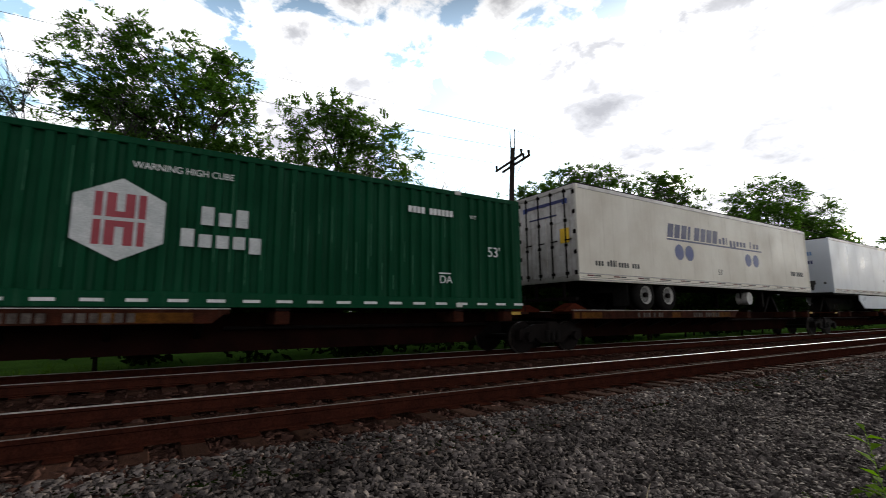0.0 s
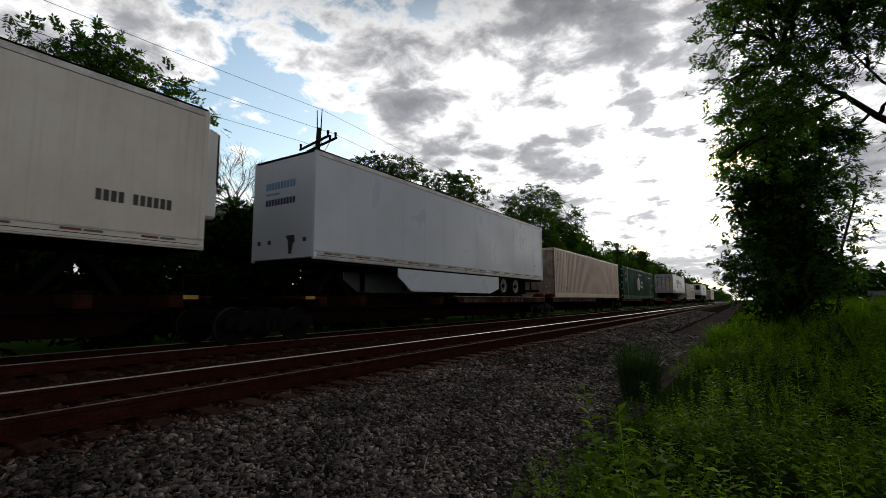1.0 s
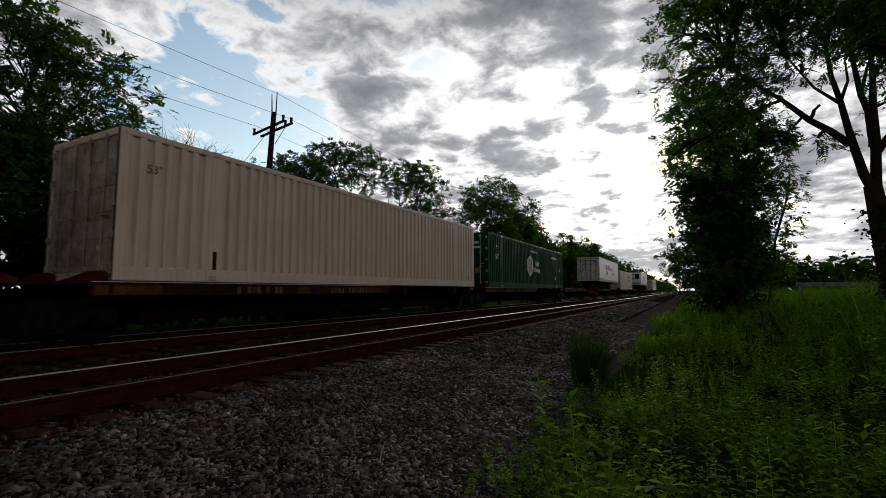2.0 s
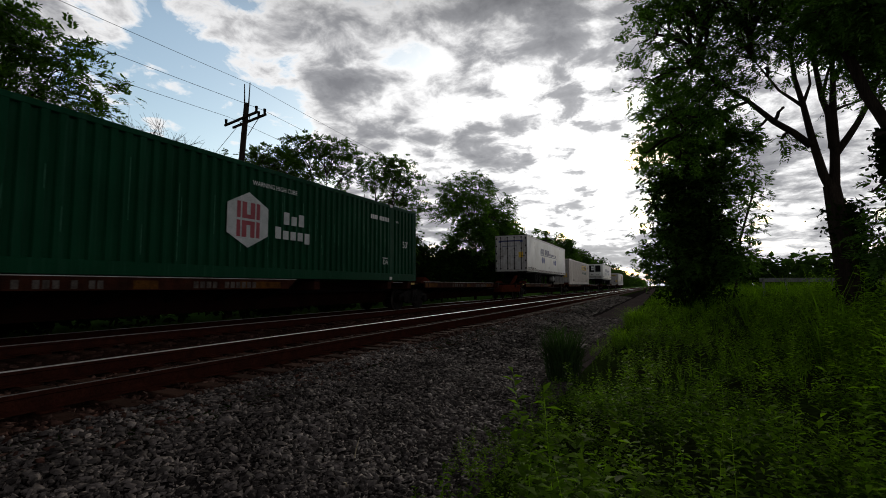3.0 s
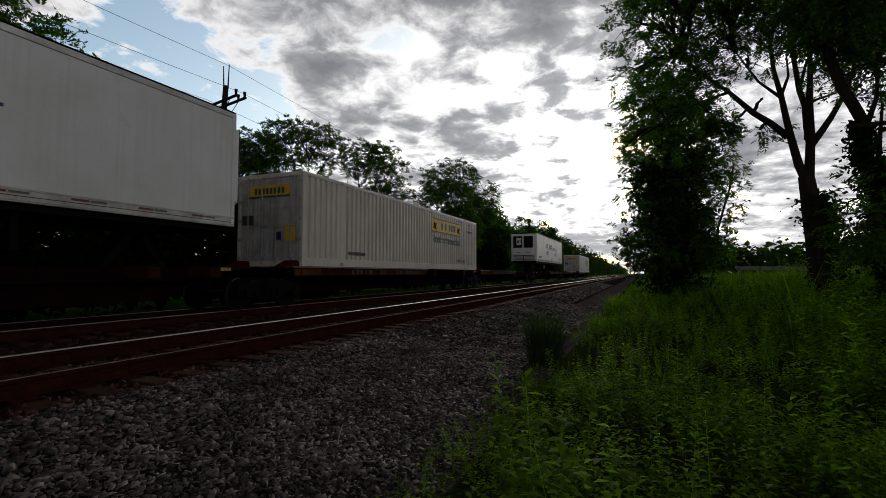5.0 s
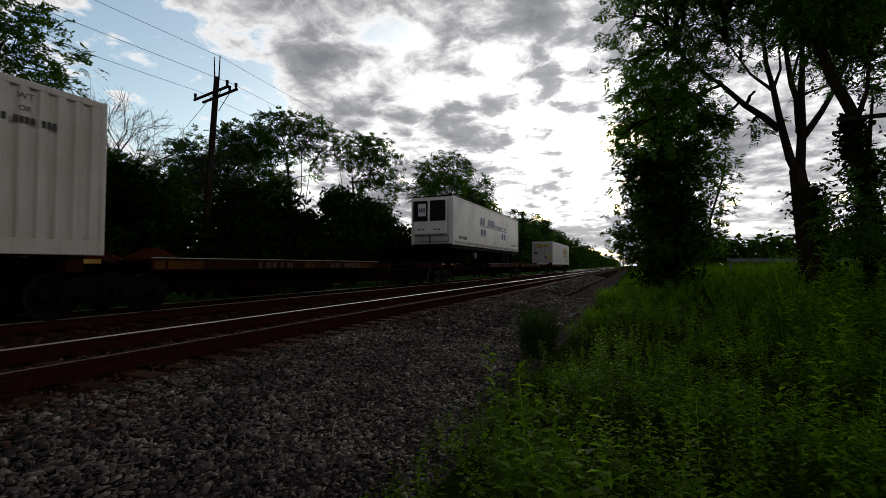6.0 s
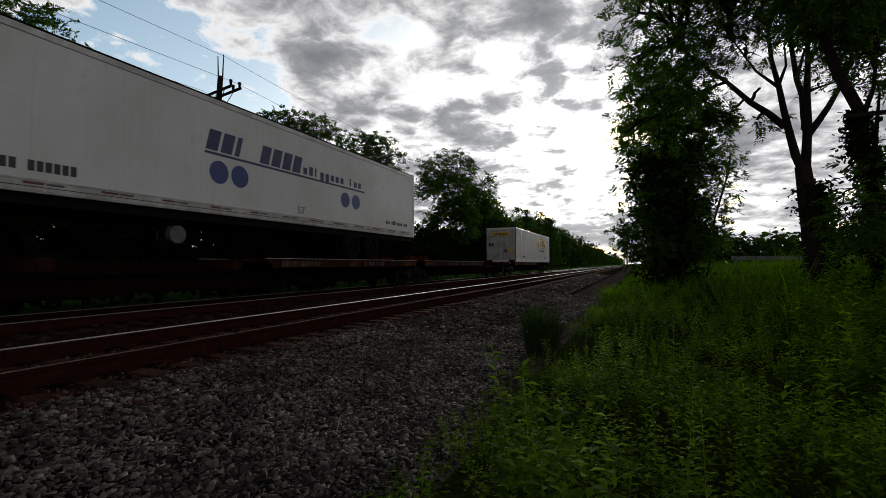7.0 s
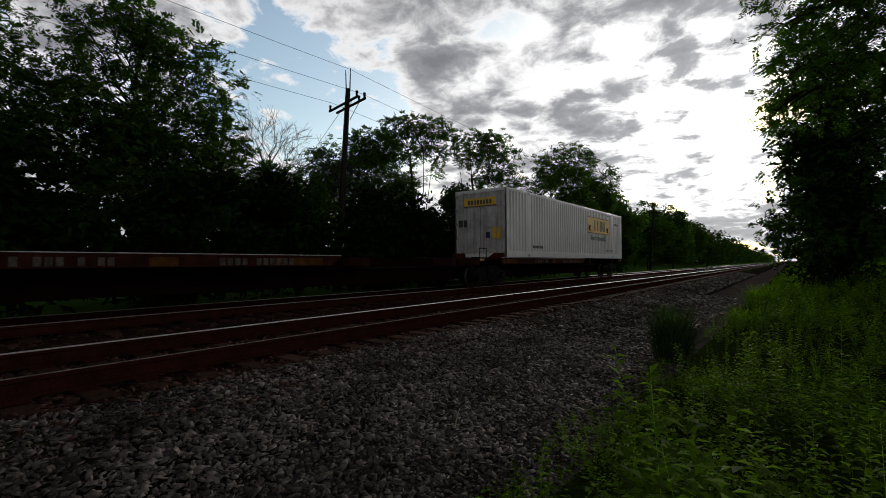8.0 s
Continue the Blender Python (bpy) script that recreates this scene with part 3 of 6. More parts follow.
def hexagon_box(s0, mirrored_marks):
    ob = container("dark green corrugated container with a white hexagon emblem", M["green"], M["green"], s0)
    cy, cz, w, h = 7.32, 2.63, 0.64, 0.7
    hexa = [(cy, cz + h), (cy + w, cz + h * 0.52), (cy + w, cz - h * 0.52), (cy, cz - h), (cy - w, cz - h * 0.52), (cy - w, cz + h * 0.52)]
    plate = part("emblem", prism(hexa, "x", 1.3, 1.306), M["wornmark"], ob, "worn white hexagon with red bars")
    for y0, y1, za, zb in ((-0.36, -0.25, 0.03, 0.44), (-0.36, -0.25, -0.44, -0.03), (0.25, 0.36, 0.03, 0.44), (0.25, 0.36, -0.44, -0.03),
                           (-0.2, -0.06, 0.1, 0.44), (0.06, 0.2, 0.1, 0.44), (-0.2, 0.2, 0.03, 0.13), (-0.2, 0.2, -0.13, -0.03), (-0.2, -0.06, -0.44, -0.1), (0.06, 0.2, -0.44, -0.1)):
        part("emblem_bar", box(1.306, 1.31, cy + y0, cy + y1, cz + za, cz + zb), M["red"], plate, "dark red painted bar")
    bars("XxX", 8.52, 2.66, 0.88, 0.34, M["wornmark"], ob, label="white word block", gap=0.3)
    bars("Xxxxp", 8.22, 2.25, 1.42, 0.32, M["wornmark"], ob, label="white word block", gap=0.28)
    # thin pale strips at random heights on the crests of the ribs
    rng = random.Random(int(s0 * 10))
    for k in range(46):
        y, low = 2.12 + 0.275 * rng.randrange(43) + rng.choice((0.03, 0.09)), rng.uniform(1.5, 3.0)
        part("scuff_mark", box(1.2925, 1.2965, y, y + 0.012, low, low + rng.uniform(0.3, 0.9)), M["palegreen"], ob)
    words("WARNING HIGH CUBE", 0.17, M["mark"], ob, 7.43, 3.55, "white stencilled warning", 1.298, 1.6)
    bars("XXXX XXXXXX", 12.76, 3.4, 1.25, 0.15, M["mark"], ob)
    words("53'", 0.36, M["mark"], ob, 15.05, 2.5, "white size number", 1.298)
    words("WT", 0.13, M["mark"], ob, 14.5, 3.42, "small white lettering", 1.31)
    words("DA", 0.26, M["mark"], ob, 13.6, 1.78, "white letters under a bar", 1.298)
    part("lettering_bar", box(1.296, 1.302, 13.58, 13.92, 2.0, 2.03), M["mark"], ob)
    if mirrored_marks:
        words("53'", 0.36, M["mark"], ob, 1.05, 2.75, "white size number", 1.298)
        bars("xx", 1.1, 3.4, 0.25, 0.1, M["mark"], ob)
        end_mark(ob, 0.55, 0.78, 1.95, 2.2, M["yellow"], "sticker", "yellow square sticker")
        end_mark(ob, 0.2, 0.75, 3.5, 3.62, M["mark"], "lettering_bar")
        end_mark(ob, 0.2, 0.85, 3.25, 3.36, M["mark"], "lettering_bar")
    else:
        dashes(ob, 1.27, 0.3, 0.6, 0.3, 0.055, M["mark"], "reflector_strip", x=1.302)
    return ob


def sign_box(s0, door_sign):
    ob = container("off-white corrugated container with a yellow sign panel", M["boxwhite"] if not door_sign else M["white"], M["dirtywhite"], s0)
    z0, z1 = (2.64, 3.62) if door_sign else (3.02, 3.72)
    sign = part("sign_panel", box(1.297, 1.306, 9.42, 13.4, z0, z1, 0.002), M["signyellow"], ob, "yellow panel with dark lettering blocks")
    for z in (z0 + 0.01, z1 - 0.05):
        part("sign_border", box(1.306, 1.309, 9.44, 13.38, z, z + 0.04), M["dark"], sign)
    bars("X X XXXX", 10.62, z0 + 0.18, 2.03, z1 - z0 - 0.36, M["darkgreen"], sign, x=1.309, gap=0.3)
    for y in (9.62, 12.86):
        part("sign_scroll", prism([(y, z0 + 0.2), (y + 0.42, z0 + 0.1), (y + 0.3, z0 + 0.28), (y + 0.44, z0 + 0.48), (y + 0.2, z0 + 0.42), (y + 0.06, z0 + 0.56)], "x", 1.306, 1.31), M["orange"], sign, "orange scroll shape")
    if door_sign:
        words("Intermodal", 0.4, M["darkgreen"], ob, 10.05, 2.26, "dark green lettering", 1.309, 2.7, 0.012)
    else:
        words("Intermodal", 0.52, M["darkgreen"], ob, 9.62, 2.52, "dark green lettering", 1.309, 3.75, 0.018)
    words("TOP LIFT ONLY", 0.2, M["dark"], ob, 12.75, 1.58, "small black stencil", 1.309, 1.4)
    words("MAX LIFT", 0.13, M["dark"], ob, 12.9, 3.82, "small black stencil", 1.309, 0.8)
    words("WT", 0.15, M["dark"], ob, 14.75, 3.75, "small black lettering", 1.299)
    words("OR", 0.13, M["dark"], ob, 14.78, 3.55, "small black lettering", 1.299)
    bars("X X XXXX XXX", 14.4, 3.34, 0.95, 0.12, M["dark"], ob, x=1.299)
    bars("XXXXXXXX", 2.4, 1.6, 1.1, 0.12, M["dark"], ob, x=1.299)
    plate = end_mark(ob, -0.8, 0.8, 3.35, 3.72, M["signyellow"], "door_sign", "yellow sign across both doors")
    part("sign_border", box(-0.8, 0.8, -0.01, -0.006, 3.35, 3.385), M["dark"], plate)
    bm = bmesh.new()
    for i in range(8):
        box(-0.6 + i * 0.155, -0.5 + i * 0.155, -0.01, -0.006, 3.44, 3.63, 0, bm)
    part("lettering_bar", bm, M["darkgreen"], plate)
    end_mark(ob, 0.62, 1.0, 1.95, 2.45, M["signyellow"], "sticker", "yellow door sticker")
    end_mark(ob, 0.25, 0.48, 2.0, 2.25, M["navy"], "sticker", "dark blue door sticker")
    end_mark(ob, -1.1, -0.65, 2.5, 2.8, M["dark"], "data_plate", "dark data plate")
    return ob


def beige_box(s0):
    ob = container("beige corrugated container with rust-streaked doors", M["beige"], M["rusty"], s0)
    words("53\"", 0.24, M["dark"], ob, 15.4, 1.5, "black size number", 1.299)
    words("53\"", 0.24, M["dark"], ob, 0.5, 3.3, "black size number", 1.299)
    end_mark(ob, 0.72, 0.85, 1.75, 1.85, M["mark"], "sticker", "small white sticker")
    part("rust_patch", box(1.3, 1.306, 2.0, 2.1, 1.45, 1.85, 0.002), M["rust"], ob, "dark rusted patch on the lifting post")
    return ob


def wheel_pair(parent, y, z, r, pale):
    for side in (-1, 1):
        bm = bmesh.new()
        for a, b in ((0.67, 0.92), (0.98, 1.24)):
            prof = [(a, r * 0.6), (a, r * 0.9), (a + 0.03, r), (b - 0.03, r), (b, r * 0.9), (b, r * 0.6)]
            seg = 28
            rings = [[bm.verts.new((side * px, y + pr * math.cos(k * 2 * math.pi / seg), z + pr * math.sin(k * 2 * math.pi / seg))) for k in range(seg)] for px, pr in prof]
            for i in range(len(prof) - 1):
                for k in range(seg):
                    bm.faces.new((rings[i][k], rings[i][(k + 1) % seg], rings[i + 1][(k + 1) % seg], rings[i + 1][k]))
        bmesh.ops.recalc_face_normals(bm, faces=bm.faces[:])
        wheel = part("wheel", bm, M["rubber"], parent, "black dual tyres", True)
        bm = bmesh.new()
        seg, prof = 28, [(1.23, r * 0.63), (1.24, r * 0.56), (1.17, r * 0.49)]
        rings = [[bm.verts.new((side * px, y + pr * math.cos(k * 2 * math.pi / seg), z + pr * math.sin(k * 2 * math.pi / seg))) for k in range(seg)] for px, pr in prof]
        for i in range(len(prof) - 1):
            for k in range(seg):
                bm.faces.new((rings[i][k], rings[i][(k + 1) % seg], rings[i + 1][(k + 1) % seg], rings[i + 1][k]))
        bmesh.ops.recalc_face_normals(bm, faces=bm.faces[:])
        part("rim", bm, M["rim"] if pale else M["castiron"], wheel, "pale steel rim ring" if pale else "dark steel rim ring", True)
        dish = rod((side * 1.08, y, z), (side * 1.17, y, z), r * 0.5, n=24, r2=r * 0.49)
        part("wheel_disc", dish, M["dimrim"] if pale else M["castiron"], wheel)
        hub = rod((side * 1.12, y, z), (side * 1.26, y, z), r * 0.17, n=14)
        part("hub", hub, M["castiron"], wheel)
    part("axle", rod((-1.1, y, z), (1.1, y, z), 0.07), M["black"], parent)


def fridge(parent, s, out):
    """The cooling unit on a trailer's nose; out is the way that it faces along the train."""
    def span(a, b):
        return sorted((s + out * a, s + out * b))
    y0, y1 = span(0.0, 0.42)
    unit = part("cooling_unit", box(-1.0, 1.0, y0, y1, 2.75, 4.72, 0.06), M["white"], parent, "white moulded cooling unit")
    y0, y1 = span(0.36, 0.44)
    for a, b, za, zb in ((-0.99, -0.07, 3.5, 4.68), (0.05, 0.99, 3.5, 4.68)):
        part("grille", box(a, b, y0, y1, za, zb, 0.03), M["glass"], unit, "black grille panel")
    y0, y1 = span(0.43, 0.47)
    part("grille_panel", box(-0.66, -0.18, y0, y1, 3.8, 4.5, 0.02), M["white"], unit)
    y0, y1 = span(0.44, 0.48)
    for k in range(3):
        part("emblem_bar", box(-0.6 + k * 0.14, -0.52 + k * 0.14, *span(0.47, 0.48), 4.0, 4.25), M["navy"], unit)
    for a in (-0.7, -0.45, 0.25, 0.5):
        part("vent_slot", box(a, a + 0.17, *span(0.415, 0.425), 3.0, 3.07), M["dark"], unit)
    part("fuel_line", rod((0.0, s + out * 0.3, 2.2), (0.0, s + out * 0.3, 2.8), 0.03), M["black"], unit)
    part("sill_panel", box(-1.05, 1.05, *span(0.0, 0.14), 2.35, 2.75, 0.02), M["alu"], parent)


def trailer(label, paint, s0, nose_first, cooled, skirts=False, tank=0.0, z0=2.02):
    """A fifty-three foot semitrailer riding on a spine car; local y runs from its leading end."""
    ob = thing("semi_trailer", label, "trailer", group="trailers on the train")
    z1, L = 4.97, LONG
    flip = (lambda s: L - s) if nose_first else (lambda s: s)
    part("body", box(-1.285, 1.285, 0.05, L - 0.05, z0 + 0.22, z1 - 0.1, 0.01), paint, ob)
    part("roof", box(-1.27, 1.27, 0.04, L - 0.04, z1 - 0.1, z1 - 0.02, 0.02), M["alu"], ob)
    part("roof_edge", box(-1.302, 1.302, 0.03, L - 0.03, z1, z1 + 0.035, 0.008), M["castiron"], ob, "dark capping along the roof")
    part("floor_frame", box(-1.2, 1.2, 0.05, L - 0.05, 2.0, z0 + 0.22), M["black"], ob)
    for side in (-1, 1):
        a, b = sorted((side * 1.25, side * 1.3))
        part("bottom_rail", box(a, b, 0.02, L - 0.02, z0, z0 + 0.215, 0.008), M["alu"] if paint is not M["cream"] else paint, ob, "scuffed lower side rail")
        part("top_rail", box(a, b, 0.02, L - 0.02, z1 - 0.13, z1, 0.01), M["alu"], ob, "dull metal upper rail")
        for y in (0.06, L - 0.06):
            part("corner_post", box(side * 1.26 - 0.045, side * 1.26 + 0.045, y - 0.06, y + 0.06, z0, z1, 0.015), paint, ob)
        seam = bmesh.new()
        for k in range(1, 13):
            y = k * L / 13
            box(side * 1.286 - 0.0015, side * 1.286 + 0.0015, y - 0.012, y + 0.012, z0 + 0.24, z1 - 0.14, 0, seam)
        part("panel_seam", seam, paint, ob)
    dashes(ob, z0 + 0.145, 0.35, 1.22, 0.3, 0.04, M["dullred"], "reflector_strip", L - 0.4)
    dashes(ob, z0 + 0.145, 0.68, 1.22, 0.28, 0.04, M["dimrim"], "reflector_strip", L - 0.4)
    for z in (z0 + 0.03, z0 + 0.2):
        part("rub_rail", box(1.296, 1.312, 0.03, L - 0.03, z, z + 0.035, 0.004), M["alu"], ob)
    part("rail_gap", box(1.299, 1.303, 0.03, L - 0.03, z0 + 0.1, z0 + 0.112), M["black"], ob)
    # running gear
    for s in (11.35, 12.68) if nose_first else (3.24, 4.5):
        wheel_pair(ob, s, 1.66, 0.5, skirts or paint is M["cream"])
    ends = (10.2, 14.2) if nose_first else (1.9, 5.9)
    part("bogie_frame", box(-0.5, 0.5, ends[0], ends[1], 1.75, 2.02), M["black"], ob)
    for side in (-1, 1):
        part("landing_leg", box(side * 0.95 - 0.06, side * 0.95 + 0.06, flip(11.9) - 0.06, flip(11.9) + 0.06, 1.32, 2.04, 0.01), M["castiron"], ob)
        part("mud_flap", box(side * 0.95 - 0.28, side * 0.95 + 0.28, flip(2.3) - 0.01, flip(2.3) + 0.01, 1.3, 2.02), M["rubber"], ob)
    if tank:
        s = tank
        part("fuel_tank", rod((0.72, s, 1.66), (1.16, s, 1.66), 0.2 if nose_first else 0.25, n=20), M["dimrim" if nose_first else "rim"], ob, "round fuel tank with a pale end")
        part("tank_strap", box(0.9, 0.95, s - 0.28, s + 0.28, 1.66, 2.04), M["black"], ob)
    part("rear_bumper", box(-1.1, 1.1, flip(0.1) - 0.05, flip(0.1) + 0.05, 1.45, 1.55, 0.01), M["castiron"], ob)
    for side in (-1, 1):
        part("bumper_post", box(side * 0.6 - 0.04, side * 0.6 + 0.04, flip(0.1) - 0.03, flip(0.1) + 0.03, 1.55, 2.04), M["castiron"], ob)
    if skirts:
        for side in (-1, 1):
            a, b = sorted((side * 1.2, side * 1.235))
            part("side_skirt", prism([(3.6, 2.02), (10.86, 2.02), (10.86, 1.5), (10.0, 1.3), (4.3, 1.3), (3.6, 1.75)], "x", a, b), paint, ob, "pale side skirt panel")
    if nose_first:
        part("nose_wall", box(-1.24, 1.24, 0.0, 0.06, z0 + 0.05, z1 - 0.05, 0.02), paint, ob)
        for side in (-1, 1):
            for x0 in (0.5, 0.95):
                part("gladhand_plate", box(side * x0 - 0.05, side * x0 + 0.05, -0.03, 0.01, 2.55, 2.66, 0.005), M["dark"], ob)
    else:
        door_end(ob, z0, z1, M["dirtywhite"], M["alu"], M["castiron"])
        end_mark(ob, 0.62, 0.98, 3.2, 3.65, M["signyellow"], "sticker", "yellow door sticker")
        end_mark(ob, -0.9, 0.8, 4.48, 4.58, M["navy"], "lettering_bar")
        end_mark(ob, -0.7, 0.5, 4.1, 4.14, M["navy"], "lettering_bar")
        for x0 in (-1.0, 0.75):
            end_mark(ob, x0, x0 + 0.2, 4.42, 4.58, M["blue"], "disc_mark")
    if cooled:
        fridge(ob, 0.0 if nose_first else L, -1 if nose_first else 1)
    return rolls(ob, s0)


def disc_marks(ob, d=0.0, worn=False):
    """The navy word block, its underline and the four blue discs on a trailer's side."""
    x = 1.288
    bars("XXl XXXX" if worn else "XXXlXXXX", 4.62 + d, 3.72, 3.4, 0.5, M["navy"], ob, x=x, lean=0.25, label="navy slanted word block", gap=0.2)
    bars("xXlppxxx lxx", 8.1 + d, 3.74, 3.3, 0.27, M["navy"], ob, x=x, label="small navy word block", gap=0.35)
    part("underline", box(x - 0.002, x + 0.002, 4.6 + d, 11.55 + d, 3.62, 3.68), M["navy"], ob)
    for s, r in ((5.32, 0.28), (5.96, 0.28), (10.32, 0.26), (10.98, 0.26)):
        disc(s + d - (0.3 if worn and s < 7 else 0.0), 3.22, r, M["blue"], ob, "disc_mark", x, "solid blue disc")
    words("53'", 0.3, M["dark"], ob, 7.85 + d, 2.52, "black size number", x)


def tall_trailers():
    a = trailer("cream semitrailer with blue discs and grimy barred doors", M["cream"], 10.7, False, True, tank=10.4)
    disc_marks(a)
    bars("xxx xXXlxxxx xxx", 0.76, 2.5, 2.2, 0.2, M["dark"], a, x=1.288, gap=0.3)
    bars("XXXX XXXXXX", 14.23, 2.74, 1.3, 0.2, M["dark"], a, x=1.288, gap=0.25)
    b = trailer("plain cool-white semitrailer with side skirts, nose first", M["bluewhite"], 29.78, True, False, skirts=True, z0=2.07)
    for z, w, h, mt in ((4.1, 1.27, 0.2, "paleblue"), (3.94, 0.6, 0.06, "paleblue"), (3.64, 1.27, 0.18, "navy")):
        bm = bmesh.new()
        for i in range(10):
            box(-0.72 + i * w / 10, -0.72 + (i + 0.72) * w / 10, -0.006, 0.0, z, z + h, 0, bm)
        part("lettering_bar", bm, M[mt], b)
    part("hose_plate", prism([(0.2, 2.75), (0.55, 2.75), (0.5, 2.6), (0.43, 2.25), (0.33, 2.25), (0.3, 2.6)], "y", -0.02, 0.0), M["dark"], b, "black hose plate on the nose")
    words("53'", 0.14, M["dark"], b, 15.0, 2.75, "small black size number", 1.288)
    c = trailer("white semitrailer with blue discs and barred doors", M["white"], 100.4, False, True, tank=10.75, z0=2.12)
    disc_marks(c)
    bars("xxx xXXlxxxx xxx", 0.4, 2.32, 2.45, 0.2, M["dark"], c, x=1.288, gap=0.3)
    d = trailer("white semitrailer with a nose cooling unit, blue discs", M["white"], 153.94, True, True, tank=4.5, z0=2.19)
    disc_marks(d, 0.45, True)
    bars("XXXX XXXXXX", 1.0, 2.56, 1.4, 0.18, M["dark"], d, x=1.288, gap=0.25)
    bars("xxx xXXlxxxx xxx", 13.6, 2.62, 1.9, 0.16, M["dark"], d, x=1.288, gap=0.3)


def truck(parent, s):
    """A two-axle freight truck under a joint between two platforms."""
    for side in (-1, 1):
        x = side * 0.98
        outline = [(s - 1.22, 0.36), (s - 1.2, 0.62), (s - 1.0, 0.66), (s - 0.62, 0.78), (s + 0.62, 0.78), (s + 1.0, 0.66), (s + 1.2, 0.62), (s + 1.22, 0.36), (s + 0.95, 0.36), (s + 0.72, 0.46), (s + 0.42, 0.26), (s - 0.42, 0.26), (s - 0.72, 0.46), (s - 0.95, 0.36)]
        frame_ = part("side_frame", prism(outline, "x", x - 0.07, x + 0.07), M["castiron"], parent)
        for k in (-0.2, 0.0, 0.2):
            part("spring", rod((x + side * 0.075, s + k, 0.33), (x + side * 0.075, s + k, 0.6), 0.075, n=10), M["black"], frame_)
        for k in (-0.9, 0.9):
            part("bearing_cap", rod((x + side * 0.05, s + k, 0.44), (x + side * 0.19, s + k, 0.44), 0.13, n=14), M["castiron"], frame_)
            bm = rod((side * 0.7, s + k, 0.42), (side * 0.83, s + k, 0.42), 0.42, n=28)
            rod((side * 0.68, s + k, 0.42), (side * 0.71, s + k, 0.42), 0.445, bm, 28)
            wheel = part("rail_wheel", bm, M["castiron"], parent, "cast steel wheel")
            tread = rod((side * 0.72, s + k, 0.42), (side * 0.815, s + k, 0.42), 0.423, n=28)
            part("tread", tread, M["dullsteel"], wheel, "polished tread")
    part("bolster", box(-1.1, 1.1, s - 0.2, s + 0.2, 0.5, 0.84, 0.03), M["castiron"], parent)
    for k in (-0.9, 0.9):
        part("rail_axle", rod((-0.8, s + k, 0.42), (0.8, s + k, 0.42), 0.09), M["castiron"], parent)


def spine_car(s0, flipped, hitch, label, last=False):
    """One platform of an articulated spine car; local y as that of the load above it."""
    ob = thing("spine_car", label, "rail car", group="platforms of the train")
    L = LONG
    f = (lambda a, b: sorted((L - a, L - b))) if flipped else (lambda a, b: (a, b))
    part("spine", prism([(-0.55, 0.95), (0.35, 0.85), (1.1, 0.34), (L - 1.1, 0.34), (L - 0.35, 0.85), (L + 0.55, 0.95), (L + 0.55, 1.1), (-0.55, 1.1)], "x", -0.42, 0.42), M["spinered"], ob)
    y0, y1 = f(-0.3, 9.1)
    part("deck", box(-1.2, 1.2, y0, y1, 1.06, 1.13), M["carbrown"], ob)
    for side in (-1, 1):
        a, b = sorted((side * 1.2, side * 1.27))
        sill = part("side_sill", prism([(y0, 1.15), (y1, 1.15), (y1 - (0.3 if not flipped else 0), 0.9), (y0 + (0.3 if flipped else 0), 0.9)], "x", a, b), M["carbrown"], ob, "rust-brown side sill with a worn bright top")
        part("sill_edge", box(a, b, y0, y1, 1.15, 1.165), M["alu"], sill, "rubbed bare upper edge")
        if side > 0:
            for u, w, mt in ((0.05, 0.22, "orange"), (0.35, 0.9, "orange"), (7.45, 0.25, "orange"), (7.85, 0.95, "orange"), (4.9, 0.5, "orange")):
                q0, q1 = f(u - 0.3, u - 0.3 + w)
                part("reflector_patch", box(b, b + 0.004, q0, q1, 0.92, 1.09), M[mt], sill)
            q0, q1 = f(2.7, 4.1)
            bars("X XXX X XX", q0, 0.93, 1.4, 0.15, M["dullmark"], sill, x=b + 0.003, gap=0.3)
            q0, q1 = f(6.2, 8.2)
            bars("XXXX XXXXXX", q0 - 0.3, 0.93, 1.8, 0.15, M["dullmark"], sill, x=b + 0.003, gap=0.3)
    for k in range(7):
        q = f(0.2 + k * 1.4, 0.3 + k * 1.4)
        for side in (-1, 1):
            a, b = sorted((side * 0.42, side * 1.18))
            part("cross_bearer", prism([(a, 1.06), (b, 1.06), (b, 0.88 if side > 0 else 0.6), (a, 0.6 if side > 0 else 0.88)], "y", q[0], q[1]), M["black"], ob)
    # the far end: arms that carry the box's corners
    for a in (9.9, 14.05, 15.6):
        q = f(a, a + 0.28)
        arm = part("corner_arm", box(-1.24, 1.24, q[0], q[1], 0.86, 1.12, 0.02), M["carbrown"], ob)
        part("corner_pad", box(1.0, 1.26, q[0], q[1], 1.12, 1.17, 0.01), M["castiron"], arm)
    q = f(9.1, 15.9)
    for side in (-1, 1):
        part("air_pipe", rod((side * 0.6, q[0], 0.8), (side * 0.6, q[1], 0.8), 0.035), M["castiron"], ob)
    q = f(15.75, 16.45)
    part("end_platform", box(-1.25, 1.25, q[0], q[1], 1.04, 1.1, 0.01), M["carbrown"], ob)
    part("end_marking", box(1.25, 1.256, q[0] + 0.1, q[0] + 0.4, 1.03, 1.11), M["yellow"], ob, "small yellow end marking")
    part("grab_iron", rod((1.22, q[0] + 0.1, 1.1), (1.22, q[0] + 0.1, 1.5), 0.014, rod((1.22, q[0] + 0.1, 1.5), (1.22, q[1] - 0.1, 1.5), 0.014, rod((1.22, q[1] - 0.1, 1.1), (1.22, q[1] - 0.1, 1.5), 0.014))), M["castiron"], ob)
    q = f(13.7, 15.2)
    mid = (q[0] + q[1]) / 2
